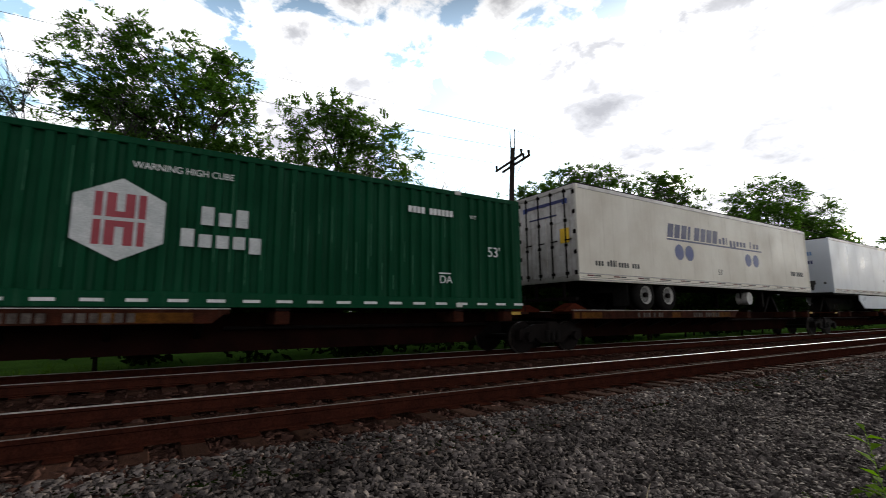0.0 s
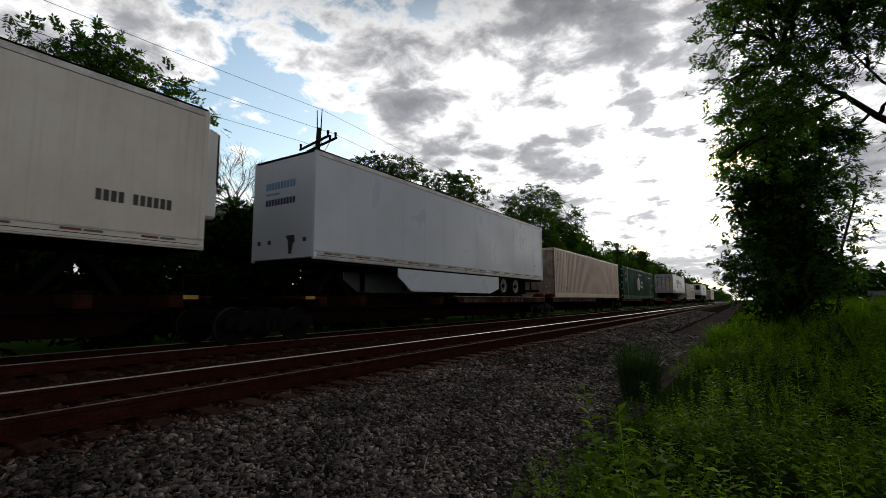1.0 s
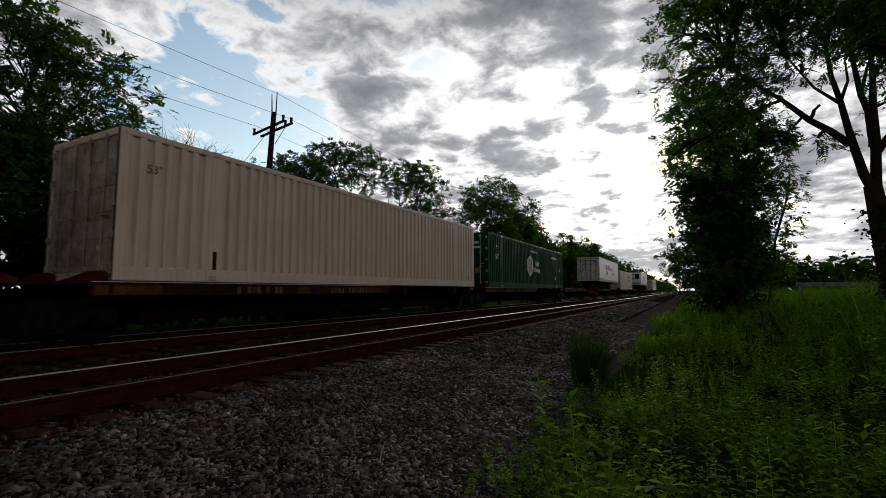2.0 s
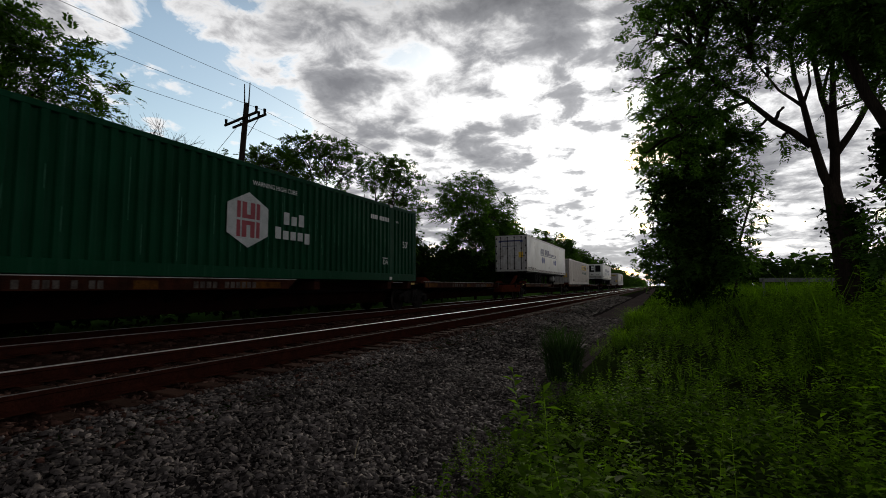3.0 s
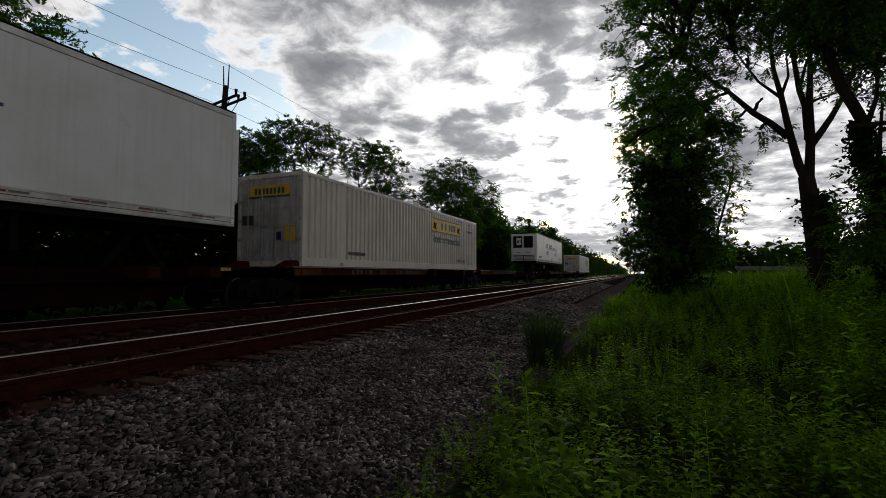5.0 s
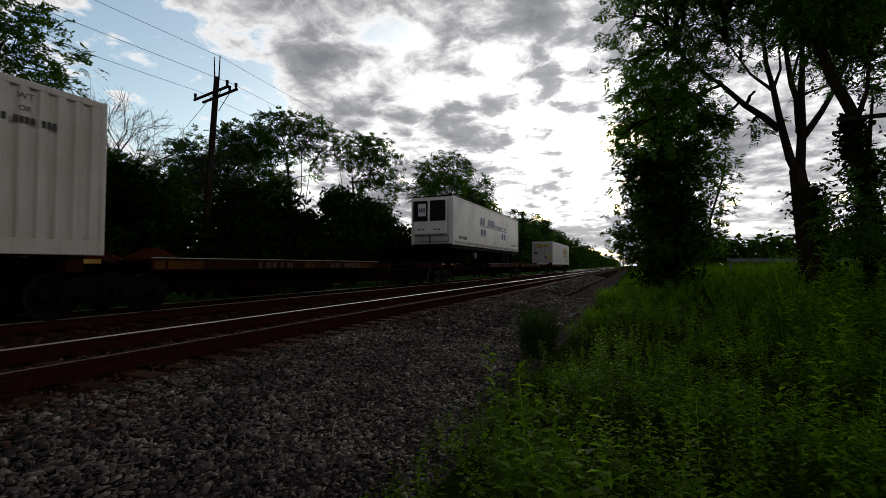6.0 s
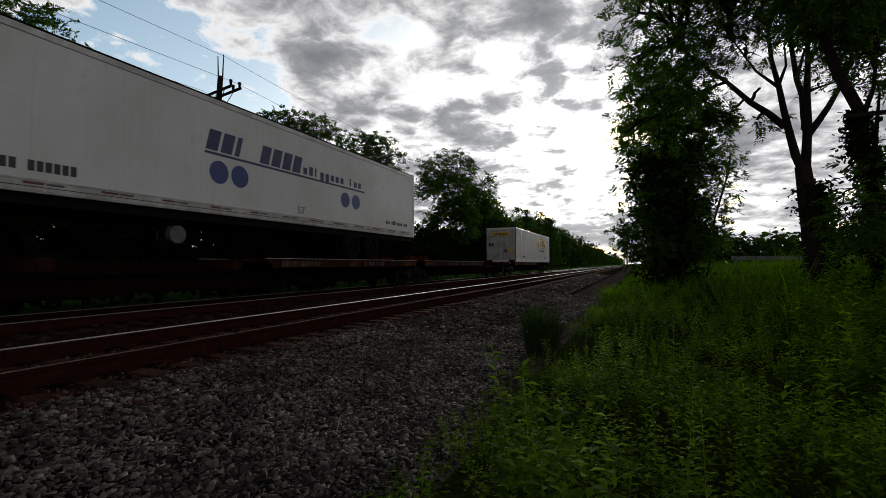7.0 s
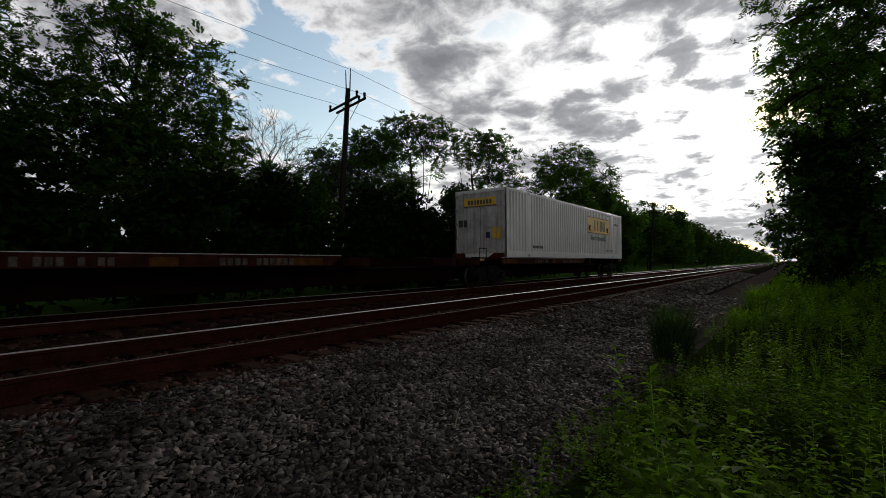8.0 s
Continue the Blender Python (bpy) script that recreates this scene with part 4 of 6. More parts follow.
    if hitch:
        st = part("hitch_stand", prism([(q[0], 1.12), (q[0] + 0.14, 1.12), (mid, 1.85), (q[1] - 0.14, 1.12), (q[1], 1.12), (mid + 0.12, 2.0), (mid - 0.12, 2.0)], "x", -0.25, 0.25), M["castiron"], ob)
        part("hitch_plate", box(-0.5, 0.5, mid - 0.45, mid + 0.45, 1.97, 2.03, 0.02), M["castiron"], st)
    else:
        st = part("hitch_stand", prism([(q[0], 1.12), (q[1], 1.12), (q[1] - 0.1, 1.17), (q[0] + 0.1, 1.17)], "x", -0.32, 0.32), M["castiron"], ob, "hitch folded flat")
    q = f(-0.6, 0.35)
    for side in (-1, 1):
        a, b = sorted((side * 0.75, side * 1.2))
        part("end_ramp", prism([(q[0], 1.12), (q[1], 1.12), (q[1], 1.2), ((q[0] + q[1]) / 2, 1.36), (q[0], 1.16)], "x", a, b), M["redsteel"], ob, "red-brown steel end ramp")
    if s0 == 83.3:
        # the raised hitch arm of the empty platform and its red end box
        part("hitch_arm", prism([(15.0, 1.1), (15.25, 1.1), (16.35, 1.62), (16.35, 1.78)], "x", 0.5, 0.7), M["redsteel"], ob, "raised red-brown hitch arm")
        part("end_box", box(0.5, 1.15, 11.2, 15.6, 0.55, 1.04, 0.03), M["redsteel"], ob, "dark red steel side box")
    truck(ob, -0.95)
    if last:
        truck(ob, L - 1.9)
        part("coupler", box(-0.13, 0.13, L + 0.5, L + 1.1, 0.72, 0.98, 0.03), M["castiron"], ob)
    return rolls(ob, s0)


hexagon_box(-7.74, False)
tall_trailers()
beige_box(47.87)
hexagon_box(65.89, True)
sign_box(119.13, False)
sign_box(189.54, True)
for s0, flipped, hitch in ((-7.74, 0, 0), (10.7, 0, 1), (29.78, 1, 1), (47.87, 0, 0), (65.89, 0, 0), (83.3, 0, 0), (100.4, 0, 1), (119.13, 0, 0), (136.6, 0, 0), (153.94, 1, 1), (171.7, 0, 0), (189.54, 0, 0)):
    empty = s0 in (83.3, 136.6, 171.7)
    spine_car(s0, bool(flipped), bool(hitch), "empty rust-brown articulated spine car platform" if empty else "rust-brown spine car platform carrying a load", s0 > 189)


def motions():
    """The whole train rolls past at a steady speed."""
    for ob, s0 in TRAIN:
        walk(ob, [(t, pose(TRAIN_X, s0 - SPEED * t, 0)) for t in (0, 1, 2, 3, 4, 5, 6, 7, 8)])


# ---- ground and track ----
def lerp_profile(xs, table):
    return np.interp(xs, [a for a, _ in table], [b for _, b in table])


PROFILE = [(-900, 3), (-60, 0.2), (-20, -0.35), (-14.2, -0.55), (-13.2, -0.5), (-12.3, -0.235), (-8.95, -0.235), (-8.35, -0.26), (-7.6, -0.235), (-4.75, -0.235), (-4.0, -0.32), (-3.0, -0.43), (-1.7, -0.48), (0, -0.42), (3, 0.02), (5, 0.3), (8, 0.5), (20, 0.55), (60, 0.6), (900, 3)]


def height(x, y):
    return lerp_profile(x, PROFILE) + 0.03 * np.sin(x * 1.7 + y * 0.9) * np.sin(y * 1.3) * (np.abs(np.asarray(x)) < 4.2)


def build_ground():
    xs = np.array([-900, -300, -100, -60, -40, -25, -18, -14.2, -13.2, -12.3, -11.4, -10.58, -9.7, -8.95, -8.35, -7.6, -6.85, -6.1, -5.3, -4.6, -4.0, -3.4, -2.7, -2.2, -1.7, -1.2, -0.6, 0, 0.7, 1.5, 2.2, 3, 5, 8, 13, 20, 35, 60, 120, 300, 900])
    ys = np.concatenate([[-900, -200, -60], np.arange(-30, 40, 0.8), np.arange(40, 120, 4), [140, 180, 250, 400, 700, 1200, 2500]])
    X, Y = np.meshgrid(xs, ys)
    V = np.stack([X, Y, height(X, Y)], -1).reshape(-1, 3)
    nx, ny = len(xs), len(ys)
    i = np.arange((nx - 1) * (ny - 1))
    a = i // (nx - 1) * nx + i % (nx - 1)
    F = np.stack([a, a + 1, a + nx + 1, a + nx], -1)
    me = array_mesh("ground", V, F, M["soil"], True)
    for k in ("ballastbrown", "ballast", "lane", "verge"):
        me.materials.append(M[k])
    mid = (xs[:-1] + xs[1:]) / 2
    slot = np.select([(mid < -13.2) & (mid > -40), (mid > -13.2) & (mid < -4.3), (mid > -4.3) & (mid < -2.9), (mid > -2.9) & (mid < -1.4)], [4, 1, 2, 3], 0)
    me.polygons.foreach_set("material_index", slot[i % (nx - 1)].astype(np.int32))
    tagged(new("ground", me), "gravel ballast beside weedy soil and a green verge", "ground", kind="structure")


def build_track(cx, near):
    ob = thing("railway_track", "rusty rails with bright worn tops on dark timber ties", "track", kind="structure")
    ob.location = (cx, 0, 0)
    prof = [(-0.07, -0.18), (0.07, -0.18), (0.07, -0.165), (0.012, -0.15), (0.01, -0.055), (0.034, -0.045), (0.036, -0.008), (-0.036, -0.008), (-0.034, -0.045), (-0.01, -0.055), (-0.012, -0.15), (-0.07, -0.165)]
    top = [(-0.036, -0.008), (0.036, -0.008), (0.028, 0.0), (-0.028, 0.0)]
    for side in (-0.752, 0.752):
        rail = part("rail", prism([(side + a, b) for a, b in prof], "y", -120, 1500), M["rust"], ob)
        w = 0.22 if near and side > 0 else 1.0
        part("rail_head", prism([(side + a * w, b) for a, b in top], "y", -120, 1500), M["dullsteel" if w < 1 else "wornsteel"], rail, "bright worn running surface")
    rng = random.Random(4 if near else 5)
    base = box(-1.3, 1.3, -0.115, 0.115, -0.37, -0.195, 0.012)
    me = None
    plates = bmesh.new()
    for k in range(300 if near else 120):
        y = (-14 if near else -6) + k * 0.5
        if me is None:
            o = part("tie", base, M["tie"], ob)
            me = o.data
        else:
            o = link_mesh("tie", me, ob)
        o.matrix_basis = pose(rng.uniform(-0.07, 0.07), y + rng.uniform(-0.03, 0.03), rng.uniform(-0.012, 0.006), 0, 0, rng.uniform(-1.2, 1.2))
        if k < 90:
            for side in (-0.752, 0.752):
                box(side - 0.18, side + 0.18, y - 0.1, y + 0.1, -0.197, -0.18, 0, plates)
    part("tie_plate", plates, M["rust"], ob)
    rest = bmesh.new()
    for k in range(260):
        y = (136 if near else 54) + k * 0.5
        box(-1.3, 1.3, y - 0.115, y + 0.115, -0.37, -0.197, 0, rest)
    tagged(part("far_ties", rest, M["tie"], ob), kind="stuff")


build_ground()
build_track(-6.09, True)
build_track(TRAIN_X, False)


# ---- ballast ----
def stones(name, label, material, regions, seed, hgt):
    rng = np.random.default_rng(seed)
    base = np.array([(x, y, z) for z in (-1, 1) for y in (-1, 1) for x in (-1, 1)], float) * 0.72
    F0 = np.array([(4, 5, 7), (4, 7, 6), (0, 1, 5), (0, 5, 4), (2, 6, 7), (2, 7, 3), (0, 4, 6), (0, 6, 2), (1, 3, 7), (1, 7, 5)])
    kinds = []
    for k in range(14):
        # broken chips: every corner knocked off its square place, the top often narrowed to a ridge
        p = base * (1 + rng.uniform(-0.6, 0.45, (8, 1))) + rng.uniform(-0.3, 0.3, (8, 3))
        p[4:, :2] *= rng.uniform(0.45, 1.0, 2)
        kinds.append(p * rng.uniform(0.6, 1.4, 3) * (1.45, 0.9, 0.42))
    VS, FS, off = [], [], 0
    for x0, x1, y0, y1, per, size in regions:
        n = int((x1 - x0) * (y1 - y0) * per)
        x, y = rng.uniform(x0, x1, n), rng.uniform(y0, y1, n)
        s = size * rng.uniform(0.45, 1.5, n)
        z = hgt(x, y) + 0.012 + s * rng.uniform(-0.3, 0.6, n)
        a, k = rng.uniform(0, 6.283, n), rng.integers(0, 14, n)
        tilt = rng.normal(0, 0.7, n)
        P = np.stack([kinds[i] for i in k]) * s[:, None, None]
        c, sn = np.cos(tilt)[:, None], np.sin(tilt)[:, None]
        P = np.stack([P[..., 0], P[..., 1] * c - P[..., 2] * sn, P[..., 1] * sn + P[..., 2] * c], -1)
        c, sn = np.cos(a)[:, None], np.sin(a)[:, None]
        P = np.stack([P[..., 0] * c - P[..., 1] * sn, P[..., 0] * sn + P[..., 1] * c, P[..., 2]], -1) + np.stack([x, y, z], -1)[:, None]
        VS.append(P.reshape(-1, 3))
        FS.append((F0[None] + (off + np.arange(n) * len(base))[:, None, None]).reshape(-1, 3))
        off += n * len(base)
    tagged(new(name, array_mesh(name, np.concatenate(VS), np.concatenate(FS), material)), label, "gravel", kind="stuff")


stones("ballast_stones", "loose grey crushed ballast stones on the shoulder", M["stone"], [(-4.75, -1.25, -2.0, 8.5, 1180, 0.0208), (-4.6, -1.5, 8.5, 22, 240, 0.027), (-4.6, -2.9, 22, 60, 50, 0.042)], 11, height)
stones("stained_ballast", "rust-stained ballast stones between the ties", M["rustystone"], [(-7.6, -4.65, -3, 13, 200, 0.032), (-9.0, -7.6, -3, 22, 45, 0.04), (-5.0, -4.0, -4, 26, 170, 0.03), (-12.6, -9.0, -2, 18, 24, 0.04)], 12, lambda x, y: height(x, y) - 0.014)


# ---- poles and wires ----
POLE_X, POLE_Y, POLE_TOP = -17.0, 15.15, 10.0


def utility_pole(x, y):
    ob = thing("utility_pole", "weathered wooden pole with two crossarms and insulators", "utility pole", Matrix.Translation((x, y, 0)), "poles along the line")
    foot = float(height(x, y))
    part("post", rod((-0.75, 0.0, foot - 0.1), (0, 0, POLE_TOP - 0.6), 0.17, n=14, r2=0.115), M["pole"], ob, "", True)
    for dy, seats in ((-0.2, (-1.45, 1.2)), (0.2, (0.7, 1.2))):
        arm = part("crossarm", box(-1.55, 1.3, dy - 0.045, dy + 0.045, POLE_TOP - 1.42, POLE_TOP - 1.32, 0.01), M["pole"], ob)
        for dx in seats:
            part("insulator", rod((dx, dy, POLE_TOP - 1.32), (dx, dy, POLE_TOP - 1.1), 0.05, n=8, r2=0.07), M["castiron"], arm)
        part("arm_brace", rod((0.7, dy, POLE_TOP - 1.42), (0.0, dy * 0.5, POLE_TOP - 2.1), 0.016, n=6), M["castiron"], arm)
        arm.matrix_basis = pose(0, 0, 0, 0, 0, -13)
    for dx in (-0.14, 0.14):
        part("top_prong", rod((dx * 0.9, 0, POLE_TOP - 0.75), (dx * 1.25, 0, POLE_TOP + 0.35), 0.035, n=7, r2=0.02), M["pole"], ob)
    return ob


for y in (POLE_Y - 63, POLE_Y, POLE_Y + 63, POLE_Y + 126, POLE_Y + 189):
    utility_pole(POLE_X, y)


def wires():
    for k, (dx, dz, sag) in enumerate(((0.16, 0.3, 0.8), (-1.15, -1.07, 0.9), (0.98, -1.07, 0.9))):
        cu = bpy.data.curves.new("line_wire", "CURVE")
        cu.dimensions, cu.bevel_depth, cu.bevel_resolution = "3D", 0.008, 1
        sp = cu.splines.new("POLY")
        pts = []
        for j in range(4):
            for i in range(16):
                u = i / 16
                pts.append((POLE_X + dx, POLE_Y + 63 * (j - 1 + u), POLE_TOP + dz - sag * 4 * u * (1 - u)))
        sp.points.add(len(pts) - 1)
        for p, c in zip(sp.points, pts):
            p.co = (*c, 1)
        cu.materials.append(M["wire"])
        tagged(new("line_wire", cu), "thin dark sagging line wire between poles", "wire", "wires along the line")
    cu = bpy.data.curves.new("guy_wire", "CURVE")
    cu.dimensions, cu.bevel_depth = "3D", 0.01
    sp = cu.splines.new("POLY")
    sp.points.add(1)
    sp.points[0].co, sp.points[1].co = (POLE_X, POLE_Y, POLE_TOP - 1.2, 1), (POLE_X - 1.5, POLE_Y - 5.5, 0, 1)
    cu.materials.append(M["wire"])
    tagged(new("guy_wire", cu), "thin guy wire slanting from the pole to the ground", "wire")


wires()


# ---- plants ----
def tube(pts, radii, n=6):
    """Verts and quad faces of a bent tapering limb."""
    pts = np.asarray(pts, float)
    V, F = [], []
    for i, p in enumerate(pts):
        d = pts[min(i + 1, len(pts) - 1)] - pts[max(i - 1, 0)]
        d = d / (np.linalg.norm(d) + 1e-9)
        u = np.cross(d, (0.3, 0.9, 0.2) if abs(d[2]) > 0.5 else (0, 0, 1))
        u /= np.linalg.norm(u) + 1e-9
        w = np.cross(d, u)
        for k in range(n):
            a = 2 * math.pi * k / n
            V.append(p + radii[i] * (u * math.cos(a) + w * math.sin(a)))
    for i in range(len(pts) - 1):
        for k in range(n):
            F.append((i * n + k, i * n + (k + 1) % n, (i + 1) * n + (k + 1) % n, (i + 1) * n + k))
    return np.array(V), np.array(F)


def limbs_mesh(limbs, material, n=6):
    VS, FS, off = [], [], 0
    for pts, radii in limbs:
        v, f = tube(pts, radii, n)
        VS.append(v)
        FS.append(f + off)
        off += len(v)
    return array_mesh("trunk", np.concatenate(VS), np.concatenate(FS), material, True)


def bend(a, b, rng, wob, k=5):
    """Points from a to b with a wandering course that rises first."""
    a, b = np.asarray(a, float), np.asarray(b, float)
    u = np.linspace(0, 1, k)[:, None]
    p = a + (b - a) * u
    p[:, 2] += wob * np.linalg.norm(b - a) * 0.5 * np.sin(u[:, 0] * math.pi)
    p[1:-1] += rng.normal(0, wob * np.linalg.norm(b - a) * 0.18, (k - 2, 3))
    return p


def leaf_quads(c, length, width, rng, droop=0.0):
    """One pointed leaf of four corners about each centre."""
    n = len(c)
    u = rng.normal(0, 1, (n, 3))
    u[:, 2] = u[:, 2] * 0.6 - droop
    u /= np.linalg.norm(u, axis=1)[:, None]
    w = np.cross(u, rng.normal(0, 1, (n, 3)) * (1, 1, 0.5) + (0, 0, 1.0))
    w /= np.linalg.norm(w, axis=1)[:, None] + 1e-9
    s = rng.uniform(0.65, 1.3, (n, 1))
    return np.stack([c - u * length * s, c + w * width * s, c + u * length * s, c - w * width * s], 1)


def frond_quads(c, out, length, leaflet, rng, pairs=6):
    """A feathered leaf at each base c: a drooping midrib that runs outward with pairs of pointed leaflets."""
    n = len(c)
    d = out * 0.7 + rng.normal(0, 0.75, (n, 3))
    d[:, 2] = d[:, 2] * 0.6 - 0.05
    d /= np.linalg.norm(d, axis=1)[:, None] + 1e-9
    side = np.cross(d, rng.normal(0, 0.35, (n, 3)) + (0, 0, 1.0))
    side /= np.linalg.norm(side, axis=1)[:, None] + 1e-9
    nor = np.cross(side, d)
    L = length * rng.uniform(0.65, 1.25, (n, 1))
    Q = []
    for k in range(pairs * 2 + 1):
        u = 1.0 if k == pairs * 2 else 0.18 + 0.78 * (k // 2 + 0.5 * rng.uniform(0.6, 1.0)) / pairs
        s = 0.0 if k == pairs * 2 else (1.0 if k % 2 else -1.0)
        b = c + d * L * u - (0, 0, 1) * (L * u * u * 0.3)
        w = side * s * 0.85 + d * (0.55 if s else 1.0) + nor * rng.normal(0, 0.25, (n, 1)) - (0, 0, 0.18)
        w /= np.linalg.norm(w, axis=1)[:, None] + 1e-9
        h = np.cross(w, nor + rng.normal(0, 0.3, (n, 3)))
        h /= np.linalg.norm(h, axis=1)[:, None] + 1e-9
        m = leaflet * rng.uniform(0.75, 1.25, (n, 1)) * (1.1 - 0.35 * u)
        Q.append(np.stack([b, b + w * m * 0.4 + h * m * 0.19, b + w * m, b + w * m * 0.4 - h * m * 0.19], 1))
    return np.stack(Q, 1).reshape(-1, 4, 3)


def quad_mesh(name, Q, material):
    return array_mesh(name, Q.reshape(-1, 3), np.arange(len(Q) * 4).reshape(-1, 4), material)


def tree(x, y, lobes, label, seed, leaves=9000, leaf=0.085, spread=0.42, trunk_r=0.16, trunk_top=None, stems=None, material="leaf", clusters=None, droop=0.25, name="tree", group="", frond=0.0):
    """A tree: a trunk, limbs to each lobe of the crown, twigs to each leaf cluster. Lobes are (dx, dy, z, rx, rz)."""
    rng = np.random.default_rng(seed)
    z0 = float(height(x, y))
    ob = thing(name, label, name.replace("_", " "), Matrix.Translation((x, y, z0)), group)
    top = trunk_top if trunk_top is not None else max(l[2] for l in lobes) * 0.6
    limbs, tips, outs = [], [], []
    stems = stems or [[(0, 0, -0.1), (0.05, 0, top * 0.25), (0.1, 0, top * 0.5), (0, 0.1, top)]]
    for k, st in enumerate(stems):
        st = np.array(st, float)
        r0 = trunk_r * (1.0 if k == 0 else 0.46 if k < 4 else 0.34 if k < 6 else 0.17)
        limbs.append((st, np.linspace(r0, r0 * (0.5 if len(stems) == 1 else 0.64 if k == 0 else 0.34), len(st))))
    joints = [a + (b - a) * u for st in stems for a, b in zip(np.array(st[1:-1], float), np.array(st[2:], float)) for u in (0.0, 0.5, 1.0)]
    vol = np.array([l[3] ** 2 * l[4] for l in lobes])
    nc = clusters or max(30, leaves // 95)
    per = rng.multinomial(nc, vol / vol.sum())
    for (dx, dy, z, rx, rz), k in zip(lobes, per):
        c = np.array((dx, dy, z))
        t0 = min(joints, key=lambda t: np.linalg.norm(t - c) + (2.0 if t[2] > c[2] + 0.6 else 0.0))
        st = bend(t0, c, rng, 0.25)
        limbs.append((st, np.linspace(min(0.055, trunk_r * 0.34), trunk_r * 0.1, len(st))))
        d = rng.normal(0, 1, (k, 3))
        d /= np.linalg.norm(d, axis=1)[:, None]
        r = rng.uniform(0.45, 1.08, k)[:, None] ** 0.6
        pts = c + d * r * (rx, rx, rz)
        for p in pts:
            if p[2] > 0.3:
                tips.append(p)
                outs.append((p - c) / (np.linalg.norm(p - c) + 1e-6))
                s0 = st[rng.integers(1, len(st))]
                r1 = min(0.02, trunk_r * 0.12)
                limbs.append((bend(s0, p, rng, 0.2, 4), [r1, r1 * 0.75, r1 * 0.5, 0.005]))
    link_mesh("trunk", limbs_mesh(limbs, M["bark"], 5), ob)
    tips = np.array(tips)
    n = len(tips)
    m = max(1, leaves // n)
    size = rng.uniform(0.6, 1.35, n)
    c = (tips[:, None] + np.clip(rng.normal(0, 1, (n, m, 3)), -1.7, 1.7) * (spread * size)[:, None, None] * (1, 1, 0.62)).reshape(-1, 3)
    low = c[:, 2] > 0.1
    if frond:
        # one feathered leaf stands for thirteen leaflets
        o = np.repeat(np.array(outs), m, 0)[low][::13]
        Q = frond_quads(c[low][::13], o, frond, leaf * 2.1, rng)
    else:
        Q = leaf_quads(c[low], leaf, leaf * 0.48, rng, droop)
    link_mesh("crown", quad_mesh("crown", Q, M[material]), ob)
    return ob


def ivy(ob, path, r, count, leaf, seed):
    """Ivy that clings round a trunk along a path of (x, y, z) points."""
    rng = np.random.default_rng(seed)
    path = np.array(path, float)
    u = rng.uniform(0, len(path) - 1.001, count)
    k = u.astype(int)
    c = path[k] + (path[k + 1] - path[k]) * (u - k)[:, None]
    bulge = 0.6 + 0.55 * np.sin(u * 5.0) ** 2
    c = c + rng.normal(0, 1, (count, 3)) * (r, r, 0.12) * bulge[:, None]
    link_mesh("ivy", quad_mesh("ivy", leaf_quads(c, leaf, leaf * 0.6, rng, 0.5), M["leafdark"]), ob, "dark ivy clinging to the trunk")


def bare_tree(x, y, h, seed):
    rng = np.random.default_rng(seed)
    ob = thing("bare_tree", "leafless grey dead tree with fine upswept twigs", "tree", Matrix.Translation((x, y, float(height(x, y)))))
    limbs, twigs = [], []

    def grow(a, d, length, r, level):
        d = d / np.linalg.norm(d)
        b = a + d * length
        p = np.stack([a, a + d * length * 0.5 + rng.normal(0, length * 0.05, 3), b])
        (limbs if level > 3 else twigs).append((p, [r, r * 0.8, max(0.006, r * 0.62)]))
        if level == 0:
            return
        for k in range(3):
            nd = d + rng.normal(0, 0.42, 3) + (0, 0, 0.07)
            grow(a + (b - a) * rng.uniform(0.35, 1.0), nd, length * rng.uniform(0.62, 0.85), max(0.009, r * 0.56), level - 1)

    grow(np.array((0, 0, -0.1)), np.array((0.02, 0.03, 1.0)), h * 0.34, 0.16, 6)
    link_mesh("trunk", limbs_mesh(limbs, M["deadbark"], 5), ob)
    link_mesh("twig_spray", limbs_mesh(twigs, M["deadbark"], 3), ob, "fine bare grey twigs")


def auto_lobes(r, h, base, seed, count=7):
    rng = np.random.default_rng(seed)
    out = [(0, 0, h - r * 0.55, r * 0.55, r * 0.6)]
    for k in range(count):
        a, z = k * 2.4 + rng.uniform(-0.4, 0.4), rng.uniform(base + r * 0.3, h - r * 0.7)
        q = r * rng.uniform(0.4, 0.7)
        out.append((math.cos(a) * q, math.sin(a) * q, z, r * rng.uniform(0.35, 0.55), r * rng.uniform(0.3, 0.5)))
    return out


